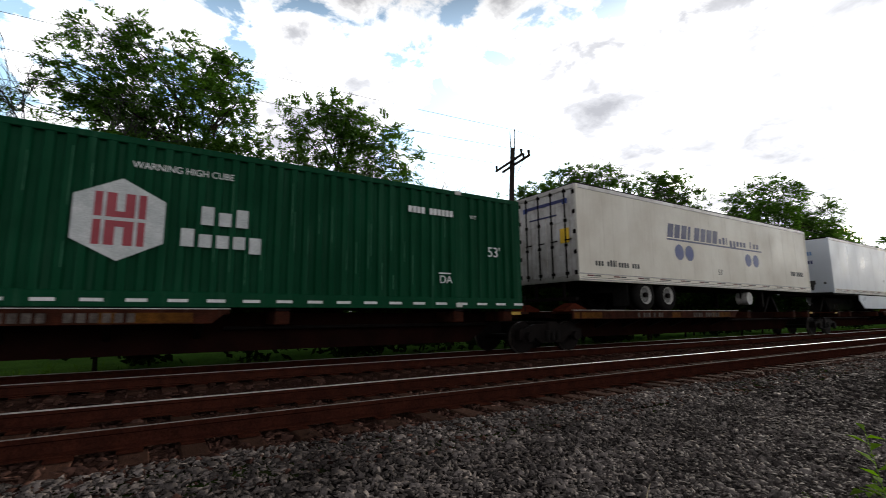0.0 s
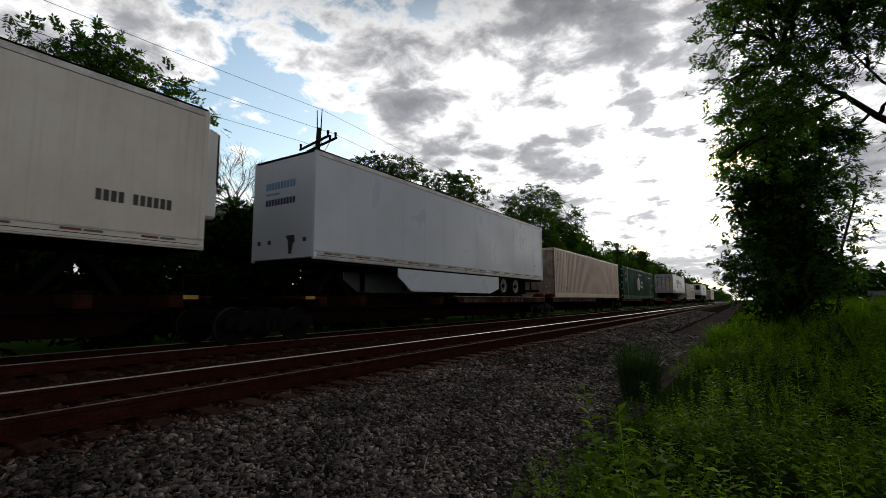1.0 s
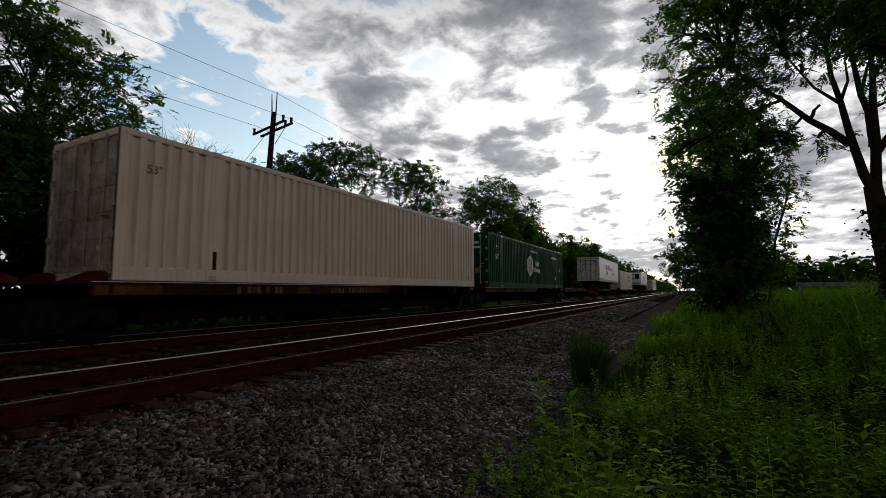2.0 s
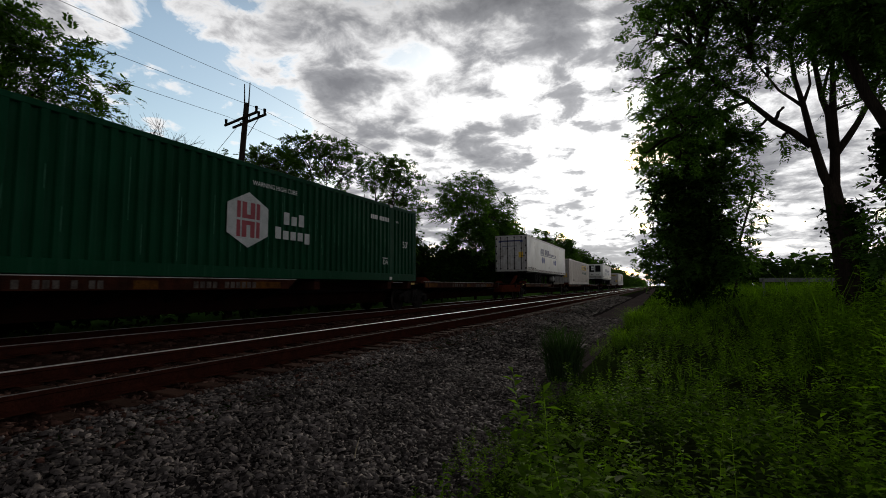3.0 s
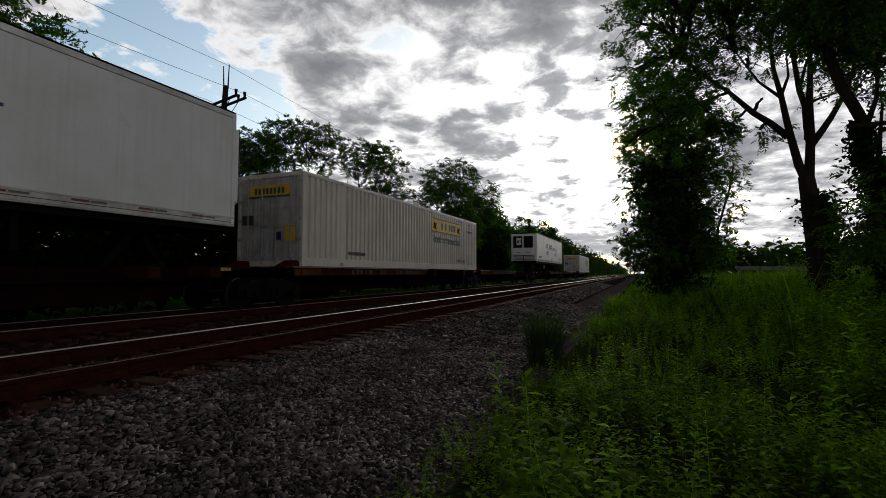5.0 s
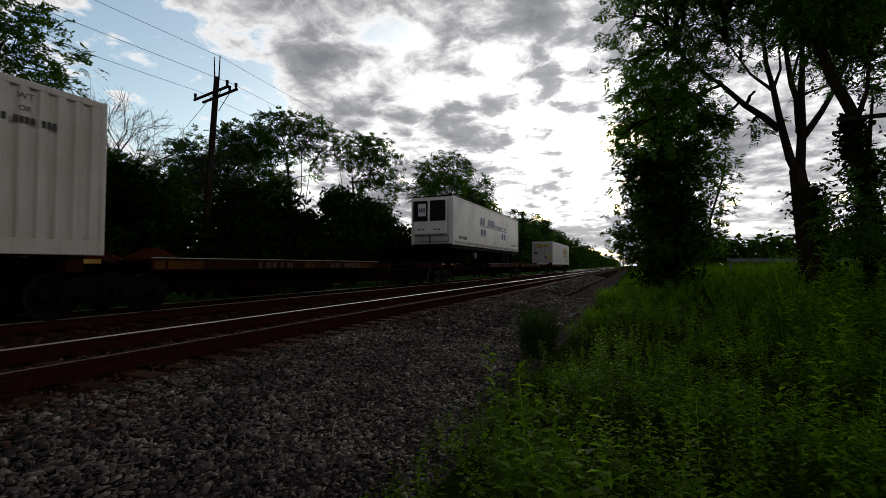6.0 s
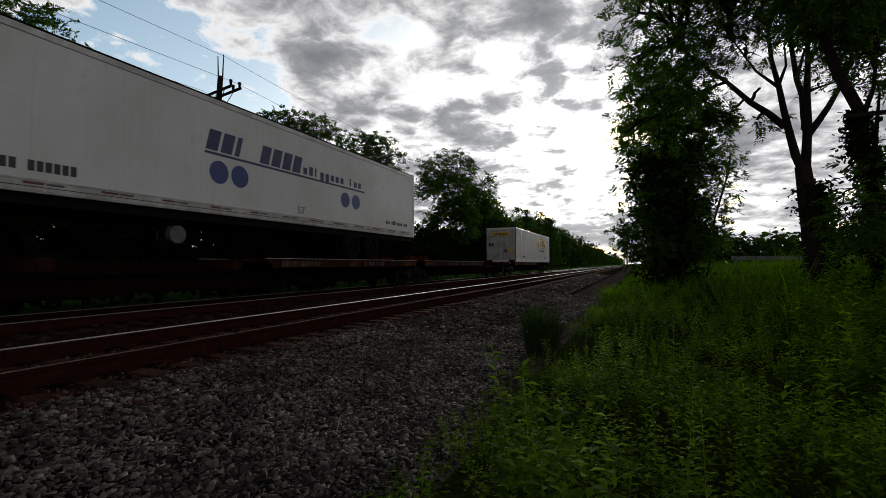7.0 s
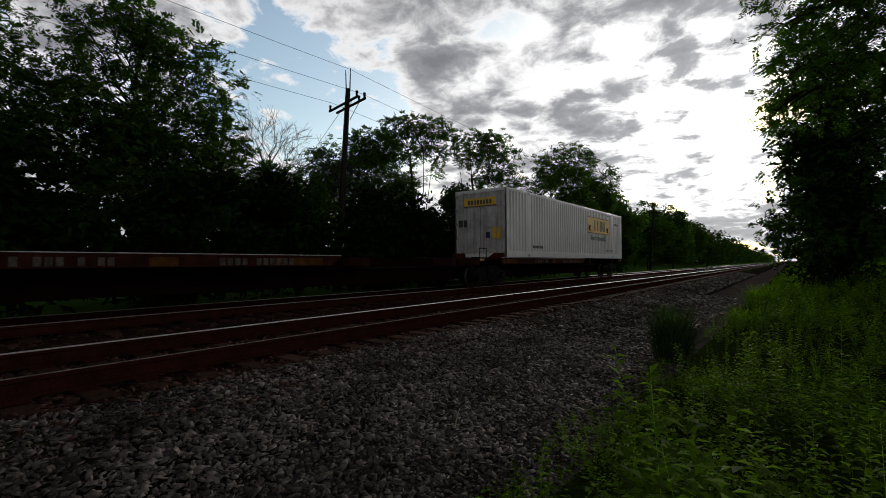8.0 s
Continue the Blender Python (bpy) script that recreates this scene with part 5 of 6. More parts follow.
GREEN_TREE = "broad green deciduous tree with an uneven leafy crown"
THIN_TREE = "thin airy tree with sparse leaves against the sky"
BUSH = "dense dark green shrub beside the track"
tree(-22.5, 1.5, [(-1.25, -3.83, 13.43, 1.04, 0.88), (-0.25, -2.34, 12.86, 1.13, 0.96), (0.75, -1.34, 13.06, 0.87, 0.74), (-1, 0.13, 13.18, 1.13, 0.96), (0, 1.12, 12.71, 0.95, 0.81), (1, -4.62, 10.79, 0.68, 0.58), (-0.75, -4.18, 11.01, 1.13, 0.96), (0.25, -2.58, 10.76, 1.31, 1.12), (1.25, -0.99, 10.5, 1.31, 1.12), (-0.5, 1.03, 11.21, 1.28, 1.09), (0.5, 1.6, 11.37, 0.78, 0.66), (-1.25, -4.7, 10.09, 0.89, 0.76), (-0.25, -3.07, 9.35, 1.36, 1.15), (0.75, -1.06, 8.94, 1.37, 1.16), (-1, 1.29, 10.04, 1.3, 1.11), (0, -5.13, 11.47, 0.36, 0.3), (1, -5.35, 9.02, 0.82, 0.7), (0.4, -2.5, 7.2, 2.4, 1.4), (0.6, 1.5, 7.4, 2.4, 1.5), (0.6, -0.5, 5.2, 3, 1.6)], GREEN_TREE, 1, 88000, 0.098, 0.36, clusters=640, frond=0.5, trunk_top=7.5)
tree(-20.5, 7.6, [(-1.25, -2.63, 10.75, 0.75, 0.64), (-0.25, -1.33, 11.1, 0.91, 0.77), (0.75, -0.57, 10.34, 1.1, 0.93), (-1, -1.88, 9.98, 1.03, 0.87), (0, 0.87, 10.22, 1.17, 0.99), (1, 1.92, 9.58, 0.93, 0.79), (-0.75, 3.86, 9.52, 0.79, 0.67), (0.25, -0.35, 9.04, 1.27, 1.08), (1.25, 0.94, 8.42, 1.1, 0.94), (-0.5, -2.22, 8.64, 0.99, 0.84), (0.5, -1.17, 11.2, 0.42, 0.36), (-1.25, 1.3, 11.83, 0.36, 0.3), (-0.25, 2.55, 8.25, 1.15, 0.98), (0.75, -1.52, 7.1, 1.25, 1.06), (0.5, 1.4, 6.2, 2.2, 1.4), (0, -1.8, 6, 2, 1.4), (0.4, 0.4, 4.4, 2.6, 1.6)], GREEN_TREE, 2, 70000, 0.098, 0.34, clusters=540, frond=0.5, trunk_top=6.5)
bare_tree(-21.0, 13.6, 11.6, 12)
tree(-19.5, 13.0, [(-1.25, -0.73, 5.78, 0.8, 0.68), (-0.25, -0.11, 5.34, 0.81, 0.68), (0.75, 0.66, 4.97, 0.82, 0.7), (-1, -0.19, 4.43, 1.1, 0.93), (0, 0.97, 3.91, 1.14, 0.97), (1, 1.68, 4.45, 0.65, 0.55), (-0.75, -1.82, 4.4, 0.97, 0.82), (0.25, -0.17, 3.18, 1.17, 0.99)], GREEN_TREE, 3, 26000, 0.1, 0.34, clusters=260, frond=0.45)
bare_tree(-21.0, -2.4, 12.6, 8)
tree(-22.5, 20.3, [(-1.25, -1.04, 7.69, 0.87, 0.74), (-0.25, 0.52, 8.64, 1.12, 0.95), (0.75, 1.35, 8.91, 1.13, 0.96), (-1, 4.7, 9.18, 1.12, 0.95), (0, -1.65, 6.69, 0.97, 0.82), (1, 0.28, 6.97, 1.29, 1.09), (-0.75, 5.04, 7.61, 1.12, 0.95), (0.25, -2.96, 7.14, 0.43, 0.36), (1.25, 0.38, 9.35, 0.48, 0.41), (-0.5, 0.01, 5.84, 1.54, 1.31), (0.5, 2.71, 5.43, 1.65, 1.4)], GREEN_TREE, 4, 46000, 0.1, 0.34, clusters=300, frond=0.5, trunk_top=5.5)
tree(-20.8, 24.6, [(-1.25, -0.68, 10.54, 0.84, 0.71), (-0.25, 0.11, 10.87, 0.77, 0.66), (0.75, 1.28, 10.75, 0.87, 0.74), (-1, 1.95, 9.98, 0.82, 0.7), (0, 4.54, 10.71, 0.78, 0.66), (1, -2.07, 8.02, 0.71, 0.6), (-0.75, 4.3, 9.54, 0.69, 0.59), (0.25, 5.86, 10.32, 0.63, 0.53), (1.25, 0.13, 7.21, 0.53, 0.45), (-0.5, -0.57, 6.46, 0.83, 0.7)], THIN_TREE, 5, 15000, 0.11, 0.34, clusters=150, frond=0.4, trunk_r=0.12,
     stems=[[(0, 0, -0.1), (0, 0.2, 2.5), (0, 0.1, 5.0), (0, -0.5, 8.6)], [(0, 0.2, 2.0), (0, 1.2, 4.6), (0, 2.0, 8.4)], [(0, 0.2, 2.4), (0, -0.9, 4.5), (0, -1.9, 8.0)], [(0, 0.1, 4.0), (0, 1.0, 6.4), (0, 1.0, 9.0)]])
tree(-20.4, 31.6, [(-1.25, 2.39, 11.64, 0.98, 0.84), (-0.25, 3.58, 11.41, 1.2, 1.02), (0.75, 4.89, 10.47, 0.81, 0.69), (-1, 0.98, 9.83, 0.85, 0.72), (0, 3.98, 9.54, 1, 0.85), (1, 5.86, 9.44, 0.62, 0.53), (-0.75, 2.84, 8.54, 0.98, 0.84), (0.25, 5.64, 7.89, 0.93, 0.79)], THIN_TREE, 6, 14000, 0.12, 0.36, clusters=130, frond=0.45, trunk_r=0.12,
     stems=[[(0, 0, -0.1), (0, 0.1, 2.5), (0, 0.1, 5.0), (0, -0.4, 8.4)], [(0, 0.1, 2.6), (0, 1.2, 5.2), (0, 2.2, 8.0)], [(0, 0.1, 3.0), (0, -1.2, 5.4), (0, -2.0, 8.4)]])
tree(-17.0, 25.4, auto_lobes(2.6, 6.4, 0.6, 7, 9), BUSH, 7, 22000, 0.14, 0.4, material="farleaf", name="shrub")
tree(-17.4, 45.5, [(-1.25, -2.64, 10.62, 1.26, 1.07), (-0.25, 1.21, 11.73, 1.47, 1.25), (0.75, -3.79, 9.02, 1.76, 1.5), (-1, 13.84, 11.68, 1.36, 1.16), (0, 6.53, 8.8, 1.87, 1.59), (1, -9.04, 7.29, 1.18, 1), (-0.75, -7.18, 9.12, 0.62, 0.53), (0.25, 0.93, 12.75, 0.61, 0.52), (1.25, -8.13, 10.74, 0.4, 0.34), (-0.5, 14.83, 12.8, 0.77, 0.65), (0.5, -2.43, 5.95, 2.26, 1.92), (-1.25, 14.52, 7.57, 1.98, 1.68)], GREEN_TREE, 9, 42000, 0.15, 0.42, clusters=300, frond=0.7)
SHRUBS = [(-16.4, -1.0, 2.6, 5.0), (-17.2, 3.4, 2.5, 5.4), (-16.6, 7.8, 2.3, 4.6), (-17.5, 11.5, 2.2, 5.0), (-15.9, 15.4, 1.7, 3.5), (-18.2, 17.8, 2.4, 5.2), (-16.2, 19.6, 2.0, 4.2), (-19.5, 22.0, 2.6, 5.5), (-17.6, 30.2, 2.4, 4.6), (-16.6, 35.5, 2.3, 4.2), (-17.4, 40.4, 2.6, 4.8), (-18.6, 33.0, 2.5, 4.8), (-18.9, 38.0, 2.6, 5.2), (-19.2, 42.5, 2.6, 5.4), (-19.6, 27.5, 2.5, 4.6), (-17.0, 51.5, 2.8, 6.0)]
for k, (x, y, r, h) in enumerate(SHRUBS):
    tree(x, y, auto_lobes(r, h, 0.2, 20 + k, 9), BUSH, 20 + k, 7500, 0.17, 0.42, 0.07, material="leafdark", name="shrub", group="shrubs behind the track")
for k in range(9):
    y = 58 + k * 8.5
    tree(-18.5 - (k * 37 % 5) * 0.8, y, auto_lobes(3.6, 9.5 + (k * 53 % 7) * 0.35, 0.8, 50 + k, 9), "green tree in a row that follows the line", 50 + k, 9000, 0.25, 0.6, group="tree row along the line")

# the lineside trees on the near side
column = tree(1.45, 25.0, [(-0.84, -1.1, 2.22, 1.16, 0.92), (0.97, -0.22, 2.15, 1.11, 0.89), (0.15, 0.66, 4.01, 1.53, 1.23), (-1.19, -0.88, 3.77, 0.8, 0.64), (1.33, 0, 3.74, 0.9, 0.72), (-0.68, 0.88, 5.52, 1.15, 0.92), (0.82, -0.66, 5.54, 1.18, 0.94), (0.1, 0.22, 6.89, 1.25, 1), (-1.42, 1.1, 7.1, 0.82, 0.66), (1.74, -0.44, 6.43, 0.68, 0.54), (1.95, 0.44, 7.85, 0.92, 0.74), (-1.26, -1.1, 8.09, 0.86, 0.69), (0.24, -0.22, 8.29, 1.23, 0.98), (-0.93, 0.66, 10.04, 0.93, 0.74), (0.72, -0.88, 9.51, 1.06, 0.84), (2.16, 0, 8.65, 0.74, 0.6), (-0.6, 0.88, 11.6, 0.9, 0.8), (-1.6, 1.1, 5.63, 0.47, 0.38), (-1.79, -0.44, 2.88, 0.5, 0.4), (1.97, 0.44, 2.42, 0.59, 0.47)], "tall tree wrapped in ivy from foot to crown", 31, 66000, 0.1, 0.28, 0.22, 9.0, clusters=620, material="leaf", name="ivy_tree", frond=0.4)
tree(3.7, 28.0, [(0.67, -1.1, 5.97, 0.51, 0.4), (1.15, -0.22, 5.38, 0.35, 0.28), (0.54, 0.66, 5.58, 0.42, 0.34), (0.89, -0.88, 4.57, 0.39, 0.31), (0.16, 0, 4.6, 0.41, 0.33), (0.89, 0.88, 6.97, 0.36, 0.29), (0.73, -0.66, 3.9, 0.34, 0.27), (-0.1, 0.22, 3.9, 0.48, 0.38), (0.24, 1.1, 3.06, 0.49, 0.39)], THIN_TREE, 32, 3200, 0.09, 0.24, 0.08, clusters=80, frond=0.3, name="young_tree",
     stems=[[(-0.3, 0, -0.1), (-0.01, 0, 1.52), (0.16, 0, 3.27), (0.45, 0, 4.29), (0.74, 0, 5.3), (0.94, 0, 6.47)]])
forked = tree(4.15, 14.3, [(-3.96, -1.1, 7.46, 0.83, 0.67), (-4.13, -0.22, 6.61, 0.68, 0.54), (-3.45, 0.66, 8.95, 0.85, 0.68), (-3.3, -0.88, 6.65, 0.82, 0.66), (-3.79, 0, 5.57, 0.64, 0.51), (-2.71, 0.88, 8.19, 1.01, 0.8), (-2.65, -0.66, 6.01, 0.74, 0.59), (-1.97, 0.22, 7.36, 0.94, 0.75), (-1.65, 1.1, 8.75, 0.99, 0.79), (-1.47, -0.44, 6.33, 0.61, 0.49), (-1.07, 0.44, 7.59, 0.85, 0.68), (-0.87, -1.1, 7.05, 0.68, 0.54), (-1.11, -0.22, 5.31, 0.44, 0.35), (-1.02, 0.66, 4.74, 0.37, 0.3), (-0.38, -0.88, 6.91, 0.75, 0.6), (0.53, 0, 7.01, 0.85, 0.68), (1.41, 0.88, 7.56, 0.88, 0.71), (-0.04, -0.66, 5.96, 0.41, 0.33), (0.54, 0.22, 5.79, 0.51, 0.41), (1.32, 1.1, 6.62, 0.74, 0.6), (-3.05, -0.44, 5.23, 0.64, 0.51), (-2.29, 0.44, 5.33, 0.51, 0.4), (-1.97, -1.1, 8.64, 1.28, 1.03), (-3.16, -0.22, 9.71, 1.43, 1.15), (-0.11, 0.66, 9.4, 1.38, 1.11), (0.64, -0.88, 8.18, 1.19, 0.95), (-4.34, 0, 4.57, 0.42, 0.34), (-3.43, 0.88, 4.69, 0.57, 0.46), (-1.82, -0.66, 4.75, 0.31, 0.25)],
     "forked bare-trunked tree with a high spreading crown", 33, 54000, 0.062, 0.2, 0.29, clusters=700, frond=0.36,
     stems=[[(0.06, 0, -0.1), (0, 0, 0.83), (-0.04, 0, 1.66), (-0.1, 0, 2.22), (-0.15, 0, 2.79), (-0.2, 0, 3.26)],
            [(-0.15, 0, 2.7), (-0.22, 0, 3.2), (-0.35, 0, 3.55), (-0.47, 0, 4.16), (-0.57, 0, 4.73), (-0.67, 0, 5.4), (-0.81, 0, 6.08), (-0.87, 0, 6.87)],
            [(-0.12, 0, 2.7), (-0.14, 0, 3.26), (-0.09, 0, 4.11), (-0.14, 0, 4.51), (-0.17, 0, 5.08), (-0.28, 0, 5.49), (-0.37, 0, 6.33), (-0.37, 0, 7.21)],
            [(-0.1, 0, 4.19), (-0.09, 0, 4.57), (-0.08, 0, 5.07), (-0.04, 0, 5.86), (-0.02, 0, 6.84)],
            [(-0.1, 0, 4), (0.17, 0, 4.4), (0.36, 0, 4.71), (0.57, 0, 5.12), (0.79, 0, 5.66), (0.94, 0, 6.48)],
            [(-0.55, 0, 4.3), (-0.91, 0, 4.7), (-1.3, 0, 5.04), (-1.62, 0, 5.42), (-1.83, 0, 5.67), (-2.41, 0, 6.23), (-2.9, 0, 6.8)],
            [(-0.65, 0, 5.32), (-1.16, 0, 5.85), (-1.63, 0, 6.71)],
            [(-0.17, 0, 5.08), (0.11, 0, 5.2), (0.45, 0, 5.29)],
            [(-0.28, 0, 5.49), (-0.13, 0, 6.12), (0.07, 0, 6.67)],
            [(-1.83, 0, 5.67), (-2.6, 0, 5.47), (-3.31, 0, 5.01)],
            [(-0.67, 0, 5.4), (-0.5, 0, 5.89), (-0.53, 0, 6.49)]], name="forked_tree")
leaning = tree(3.5, 10.4, [(-0.17, -1.1, 2.3, 0.19, 0.15), (0.01, -0.22, 2.05, 0.19, 0.15), (0.25, 0.66, 1.74, 0.23, 0.18), (-0.09, -0.88, 1.7, 0.27, 0.21), (0.16, 0, 1.39, 0.33, 0.27), (0.22, 0.88, 2.03, 0.13, 0.1), (-0.3, -0.66, 2.39, 0.09, 0.07), (-0.03, 0.22, 5.38, 0.42, 0.33), (0.7, 1.1, 5.77, 0.67, 0.53), (-0.61, -0.44, 5.6, 0.45, 0.36), (0.53, 0.44, 4.51, 0.41, 0.33), (-0.14, -1.1, 5.41, 0.54, 0.43), (0.75, -0.22, 2.6, 0.3, 0.25), (0.14, -0.88, 1.6, 0.44, 0.35)],
     "leaning tree hung with ivy beside a weedy bank", 34, 22000, 0.055, 0.17, 0.12, clusters=330, frond=0.32,
     stems=[[(0.5, 0, -0.1)] + [(0.44, 0, 1.09), (0.38, 0, 2.25), (0.24, 0, 2.69), (0.18, 0, 3.03), (0.26, 0, 3.47), (0.1, 0, 3.89), (-0.06, 0, 4.25), (-0.2, 0, 4.79), (-0.36, 0, 5.29), (-0.53, 0, 5.69), (-0.72, 0, 6.2)], [(0.26, 0, 3.47), (0.42, 0, 3.95), (0.49, 0, 4.65)], [(0.38, 0, 2.55), (0.44, 0, 3.24), (0.5, 0, 3.86)]], name="leaning_tree")
part("plank", box(-0.08, 0.62, -0.2, -0.17, 3.42, 3.5, 0.004), M["pole"], leaning, "weathered board nailed across the trunk")

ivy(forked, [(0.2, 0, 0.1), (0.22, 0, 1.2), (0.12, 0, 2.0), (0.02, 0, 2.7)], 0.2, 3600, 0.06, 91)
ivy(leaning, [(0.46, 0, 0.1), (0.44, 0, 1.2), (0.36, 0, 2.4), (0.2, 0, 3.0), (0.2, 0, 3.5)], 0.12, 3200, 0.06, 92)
# near-black leaves fill the column's shaded core
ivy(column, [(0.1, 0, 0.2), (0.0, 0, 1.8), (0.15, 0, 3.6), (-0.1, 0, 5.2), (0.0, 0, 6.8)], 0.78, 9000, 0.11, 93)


def far_woods():
    """The woods that close the view, in loose clumps of large leaves."""
    rng = np.random.default_rng(77)
    rows = []
    for k in range(240):
        y = 135 + (k / 240) ** 1.6 * 700
        rows.append((-20 + rng.uniform(-6, 3) - (y - 135) * 0.004, y, 9.0 + rng.uniform(-1.5, 2.5), 4))
    for k in range(90):
        a = radians(-2.5 - 30 * k / 90)
        d = rng.uniform(85, 125) if k > 12 else rng.uniform(60, 160)
        rows.append((-math.sin(a) * d, math.cos(a) * d, rng.uniform(4.5, 6.8), 3.2))
    for k in range(26):
        rows.append((3.5 + rng.uniform(0, 10), 70 + k * 9, rng.uniform(4, 9), 3.0))
    for k in range(130):
        y = -60 + k * 1.9
        low = 36 < y < 64
        rows.append((-26 - rng.uniform(0, 10), y, rng.uniform(3.6, 5.0) if low else rng.uniform(5.5, 8), 3.2))
    C = []
    for x, y, h, r in rows:
        m = 130
        d = rng.normal(0, 1, (m, 3))
        d /= np.linalg.norm(d, axis=1)[:, None]
        lump = 1 + 0.35 * np.sin(d[:, 0] * 5 + y) * np.sin(d[:, 2] * 6 + x)
        C.append(np.array((x, y, h * 0.5)) + d * lump[:, None] * rng.uniform(0.6, 1.0, (m, 1)) * (r, r, h * 0.5))
    c = np.concatenate(C)
    c[:, 2] = np.maximum(c[:, 2], 0.2)
    tagged(new("far_woods", quad_mesh("far_woods", leaf_quads(c, 0.5, 0.32, rng), M["farleaf"])), "distant green woods along the line", "woods", kind="stuff")


far_woods()


# ---- weeds and grass ----
def plant_kinds(rng):
    kinds = []
    for k in range(6):
        # bushy broad-leaved weed: side shoots with pointed leaves at every angle
        Q, h = [], rng.uniform(0.42, 0.68)
        for j in range(6):
            a0, q = j * 1.05 + rng.uniform(-0.3, 0.3), (0.0 if j == 0 else rng.uniform(0.06, 0.17))
            tip = np.array((math.cos(a0) * q, math.sin(a0) * q, h * (1.0 if j == 0 else rng.uniform(0.6, 0.95))))
            for i in range(9):
                u = 0.3 + 0.7 * (i + 1) / 9
                a, L = i * 2.4 + rng.uniform(0, 1.0), 0.054 * rng.uniform(0.7, 1.35) * (1.25 - 0.5 * u)
                d, sd = np.array((math.cos(a), math.sin(a), rng.uniform(-0.25, 0.7))), np.array((-math.sin(a), math.cos(a), rng.uniform(-0.4, 0.4)))
                b = tip * (u, u, u ** 0.6)
                Q.append([b, b + d * L * 0.45 + sd * L * 0.3, b + d * L - (0, 0, 0.02), b + d * L * 0.45 - sd * L * 0.3])
        kinds.append(("weed", np.array(Q)))
    for k in range(5):
        # tall narrow-leaved weed
        Q, h = [], rng.uniform(0.65, 0.9)
        Q.append([(-0.0012, 0, 0), (0.0012, 0, 0), (0.0008, 0.03, h), (-0.0008, 0.03, h)])
        for i in range(42):
            u = (i + 1) / 42
            a, z, L = i * 2.4 + rng.uniform(0, 0.5), h * (0.1 + 0.9 * u), 0.088 * (1.1 - 0.5 * u) * rng.uniform(0.8, 1.2)
            d, s = np.array((math.cos(a), math.sin(a), rng.uniform(0.1, 0.9))), np.array((-math.sin(a), math.cos(a), rng.uniform(-0.3, 0.3)))
            b = np.array((0, 0.03 * u, z))
            Q.append([b, b + d * L * 0.45 + s * L * 0.23, b + d * L - (0, 0, 0.02), b + d * L * 0.45 - s * L * 0.23])
        kinds.append(("weed", np.array(Q)))
    for k in range(5):
        # grass tuft
        Q = []
        for i in range(16):
            a, h = rng.uniform(0, 6.28), rng.uniform(0.4, 0.8)
            d, s = np.array((math.cos(a), math.sin(a), 0)), np.array((-math.sin(a), math.cos(a), 0)) * 0.006
            b0 = d * rng.uniform(0, 0.05)
            m, t = b0 + d * h * 0.15 + (0, 0, h * 0.6), b0 + d * h * rng.uniform(0.3, 0.6) + (0, 0, h * rng.uniform(0.8, 1))
            Q.append([b0 - s, b0 + s, m + s * 0.8, m - s * 0.8])
            Q.append([m - s * 0.8, m + s * 0.8, t + s * 0.1, t - s * 0.1])
        kinds.append(("blade", np.array(Q)))
    return kinds


def edge_of_weeds(y):
    """Where the weeds end towards the gravel."""
    return np.interp(y, [-4, 2, 7, 20, 60], [-1.66, -1.62, -1.42, -1.05, -0.95]) + 0.12 * np.sin(y * 0.9) + 0.1 * np.sin(y * 2.3 + 1)


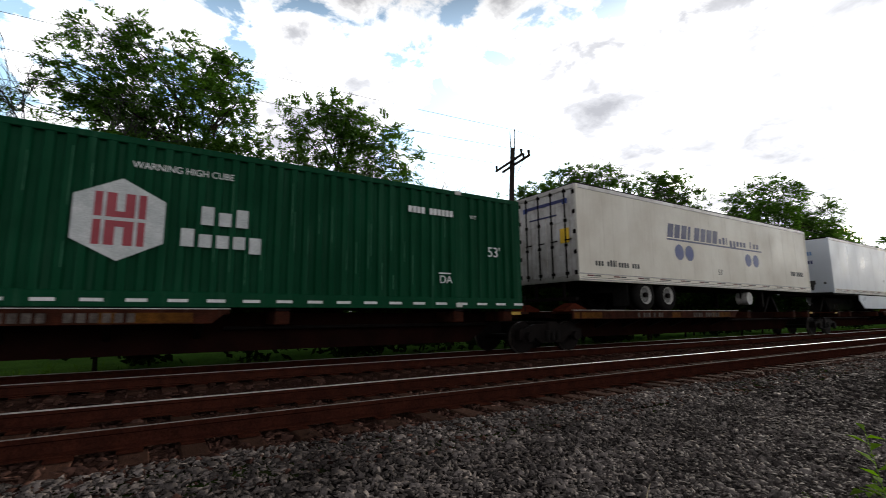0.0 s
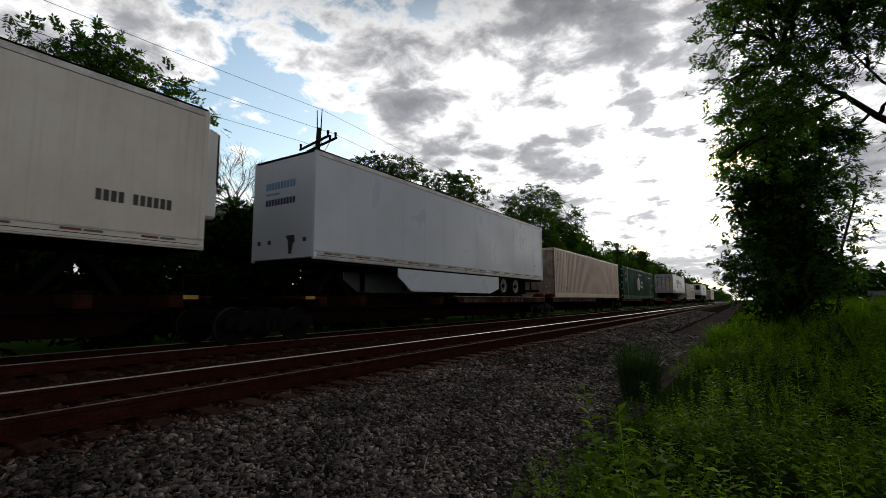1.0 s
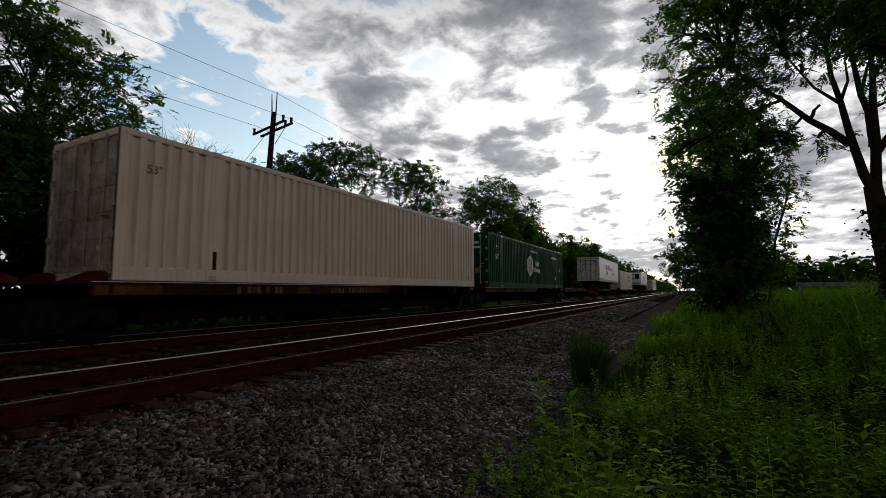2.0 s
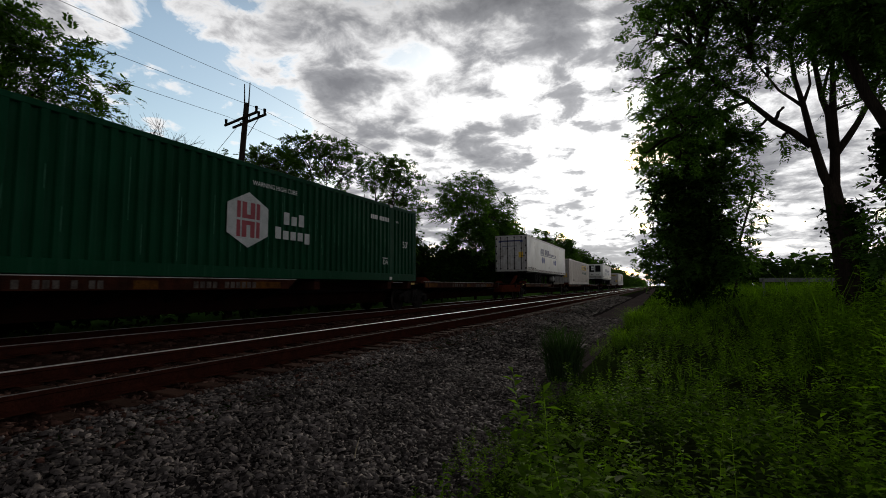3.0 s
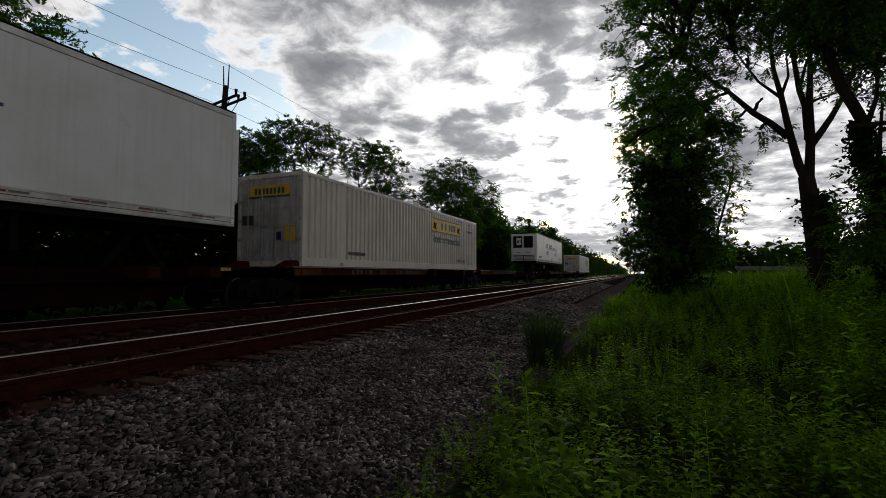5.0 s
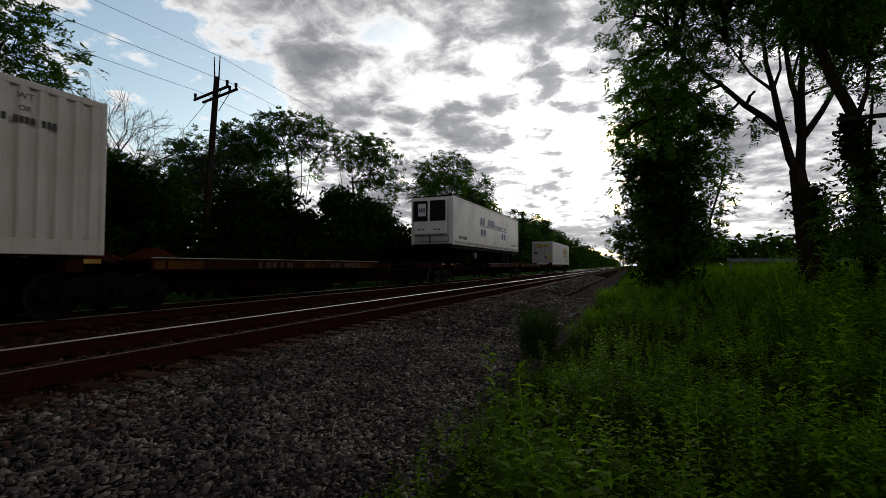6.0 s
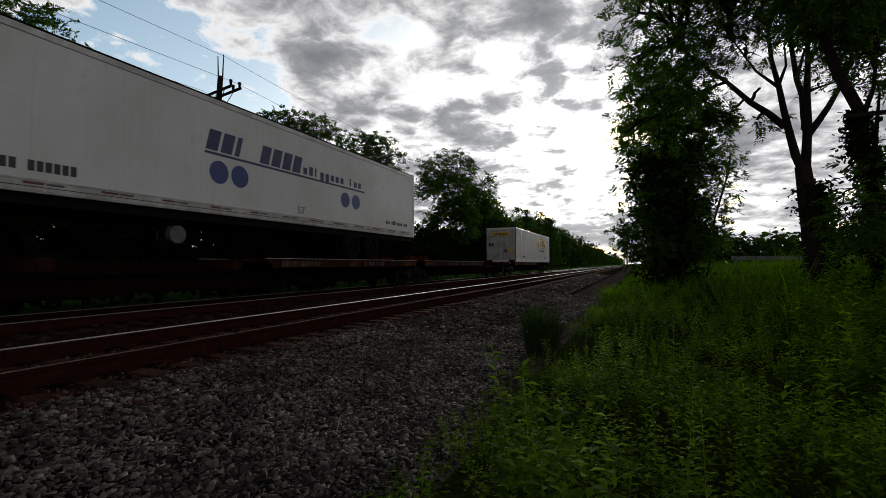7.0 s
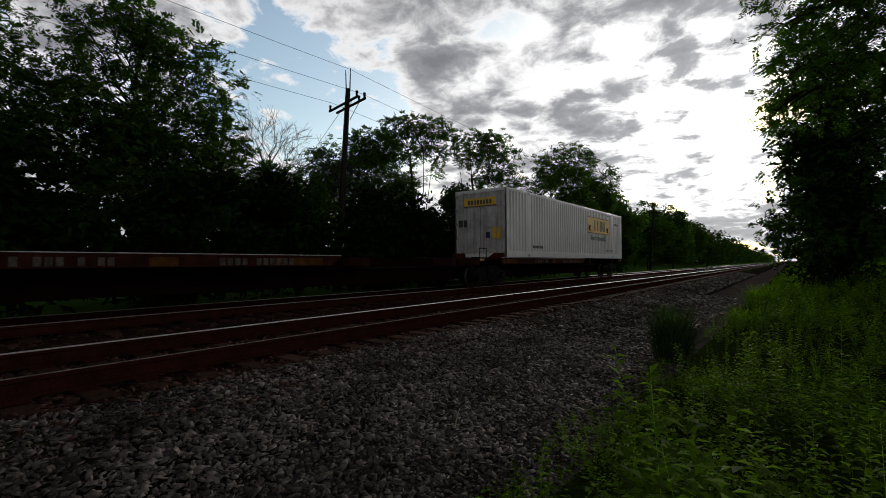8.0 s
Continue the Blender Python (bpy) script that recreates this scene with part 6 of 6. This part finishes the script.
def weeds():
    rng = np.random.default_rng(5)
    kinds = plant_kinds(rng)
    got = {"weed": [], "blade": []}
    for x0, x1, y0, y1, per, scale, mix in [(-2.0, 3.6, 0.6, 6, 78, 0.85, 0.0), (-2.2, 6, 6, 12, 34, 0.95, 0.06), (2.0, 6.0, 7.5, 13.5, 20, 1.35, 0.05), (5, 14, 12, 26, 7, 1.5, 0.1), (-2.2, 11, 12, 24, 11, 1.1, 0.35), (-2.4, 18, 24, 48, 6, 1.15, 0.6), (-2.6, 25, 48, 110, 1.0, 1.5, 0.8), (-1.9, 0.4, -3.5, 0.3, 26, 0.7, 0.3), (1.0, 4, -3, 0.3, 16, 0.8, 0.3)]:
        n = int((x1 - x0) * (y1 - y0) * per)
        x, y = rng.uniform(x0, x1, n), rng.uniform(y0, y1, n)
        e = edge_of_weeds(y)
        keep = (x > e) & (np.hypot(x, y) > 1.15) & ~((np.hypot(x, y) < 1.7) & (x < 0))
        x, y, e = x[keep], y[keep], e[keep]
        thick = np.sin(x * 2.9 + 1.7 * np.sin(y * 1.3)) * np.sin(y * 2.3 + 1.5 * np.sin(x * 1.7)) + 0.5 * np.sin(x * 6.1 + y * 4.7)
        stay = rng.uniform(-1.1, 0.75, len(x)) < thick
        x, y, e, thick = x[stay], y[stay], e[stay], thick[stay]
        tall = np.clip(0.42 + (x - e) / 1.8, 0.42, 1.0) * scale
        patch = 0.75 + 0.35 * np.sin(x * 1.1 + 2) * np.sin(y * 0.7) + 0.2 * np.sin(x * 2.7 + y * 1.9)
        s = tall * np.clip(patch, 0.5, 1.2) * (1 + 0.18 * thick) * rng.uniform(0.75, 1.15, len(x))
        z = height(x, y) - 0.02
        pick = np.where(rng.uniform(0, 1, len(x)) < mix, rng.integers(11, 16, len(x)), np.where(rng.uniform(0, 1, len(x)) < 0.72, rng.integers(0, 6, len(x)), rng.integers(6, 11, len(x))))
        a, lean = rng.uniform(0, 6.283, len(x)), rng.normal(0, 0.12, (len(x), 2))
        for k, (kind, Q) in enumerate(kinds):
            w = np.where(pick == k)[0]
            if not len(w):
                continue
            P = np.repeat(Q[None], len(w), 0) * s[w, None, None, None]
            c, sn = np.cos(a[w])[:, None, None], np.sin(a[w])[:, None, None]
            P = np.stack([P[..., 0] * c - P[..., 1] * sn + P[..., 2] * lean[w, 0, None, None], P[..., 0] * sn + P[..., 1] * c + P[..., 2] * lean[w, 1, None, None], P[..., 2]], -1)
            got[kind].append((P + np.stack([x[w], y[w], z[w]], -1)[:, None, None]).reshape(-1, 4, 3))
    tagged(new("weeds", quad_mesh("weeds", np.concatenate(got["weed"]), M["weed"])), "rank green broad-leaved weeds on the bank", "weeds", kind="stuff")
    tagged(new("tall_grass", quad_mesh("tall_grass", np.concatenate(got["blade"]), M["blade"])), "tall bright green grass among the weeds", "grass", kind="stuff")
    # the strip of grass behind the far track
    n = 2200
    x, y = rng.uniform(-15.8, -13.3, n), rng.uniform(-8, 70, n)
    Q = kinds[12][1]
    s = rng.uniform(0.35, 0.7, n)
    a = rng.uniform(0, 6.283, n)
    P = np.repeat(Q[None, ::3], n, 0) * s[:, None, None, None]
    c, sn = np.cos(a)[:, None, None], np.sin(a)[:, None, None]
    P = np.stack([P[..., 0] * c - P[..., 1] * sn, P[..., 0] * sn + P[..., 1] * c, P[..., 2]], -1) + np.stack([x, y, height(x, y)], -1)[:, None, None]
    tagged(new("verge_grass", quad_mesh("verge_grass", P.reshape(-1, 4, 3), M["blade"])), "green grass verge behind the far track", "grass", kind="stuff")


weeds()


def grass_clump(x, y, h, r, count, label, seed, material="sedge"):
    rng = np.random.default_rng(seed)
    ob = thing("grass_clump", label, "grass clump", Matrix.Translation((x, y, float(height(x, y)) - 0.02)))
    Q = []
    for i in range(count):
        a, q = rng.uniform(0, 6.283), rng.uniform(0, 0.75) ** 0.5
        d, s = np.array((math.cos(a), math.sin(a), 0)), np.array((-math.sin(a), math.cos(a), 0)) * 0.006
        b, hh = d * q * r * 0.7, h * rng.uniform(0.5, 1.05)
        m, t = b + d * r * 0.2 * q + (0, 0, hh * 0.6), b + d * r * rng.uniform(0.4, 1.5) * q + (0, 0, hh)
        Q += [[b - s, b + s, m + s, m - s], [m - s, m + s, t + s * 0.1, t - s * 0.1]]
        for j in range(3):
            p = b + (m - b) * rng.uniform(0.4, 1.6)
            e = rng.normal(0, 0.05, 3) + (0, 0, 0.03)
            Q.append([p, p + e * 0.5 + s * 1.6, p + e, p + e * 0.5 - s * 1.6])
    link_mesh("foliage", quad_mesh("foliage", np.array(Q), M[material]), ob)


grass_clump(-1.38, 7.35, 0.85, 0.42, 460, "dark rushy grass clump at the edge of the gravel", 61)
grass_clump(-0.75, 11.8, 0.45, 0.5, 240, "bright leafy clump at the edge of the lane", 62, "weed")
grass_clump(-0.7, 17.5, 0.75, 0.7, 380, "bright leafy clump at the edge of the lane", 63, "weed")


def dry_stems():
    for x, y, dx, dy, h in ((-2.28, 3.2, 0.02, 0.06, 0.16), (-2.05, 2.82, 0.06, -0.14, 0.08), (-1.75, 4.9, 0.5, 0.3, 0.1), (-1.6, 5.6, 0.4, -0.4, 0.12)):
        z = float(height(x, y)) + 0.02
        me = limbs_mesh([(np.array([(0, 0, -0.03), (dx * 0.5, dy * 0.5, h * 0.55), (dx, dy, h)]), [0.006, 0.005, 0.002])], M["straw"] if h != 0.1 and h != 0.12 else M["bark"], 5)
        ob = new("dry_stem", me)
        ob.location = (x, y, z)
        tagged(ob, "thin dry stem sticking out of the gravel", "stem", "stems in the gravel")


dry_stems()


def guard_rail():
    ob = thing("guard_rail", "grey metal guard rail across the far bank", "guard rail", Matrix.Translation((5.6, 33, 0)))
    for k in range(9):
        z = float(height(5.6 + k * 1.2, 33 + k * 0.5))
        part("post", box(k * 1.2 - 0.05, k * 1.2 + 0.05, k * 0.5 - 0.05, k * 0.5 + 0.05, z - 0.1, 1.35 + k * 0.02, 0.01), M["fence"], ob)
    part("rail", prism([(-0.2, -0.05), (10, 4.2), (10, 4.25), (-0.2, 0.0)], "z", 1.18, 1.42), M["fence"], ob)


guard_rail()
motions()
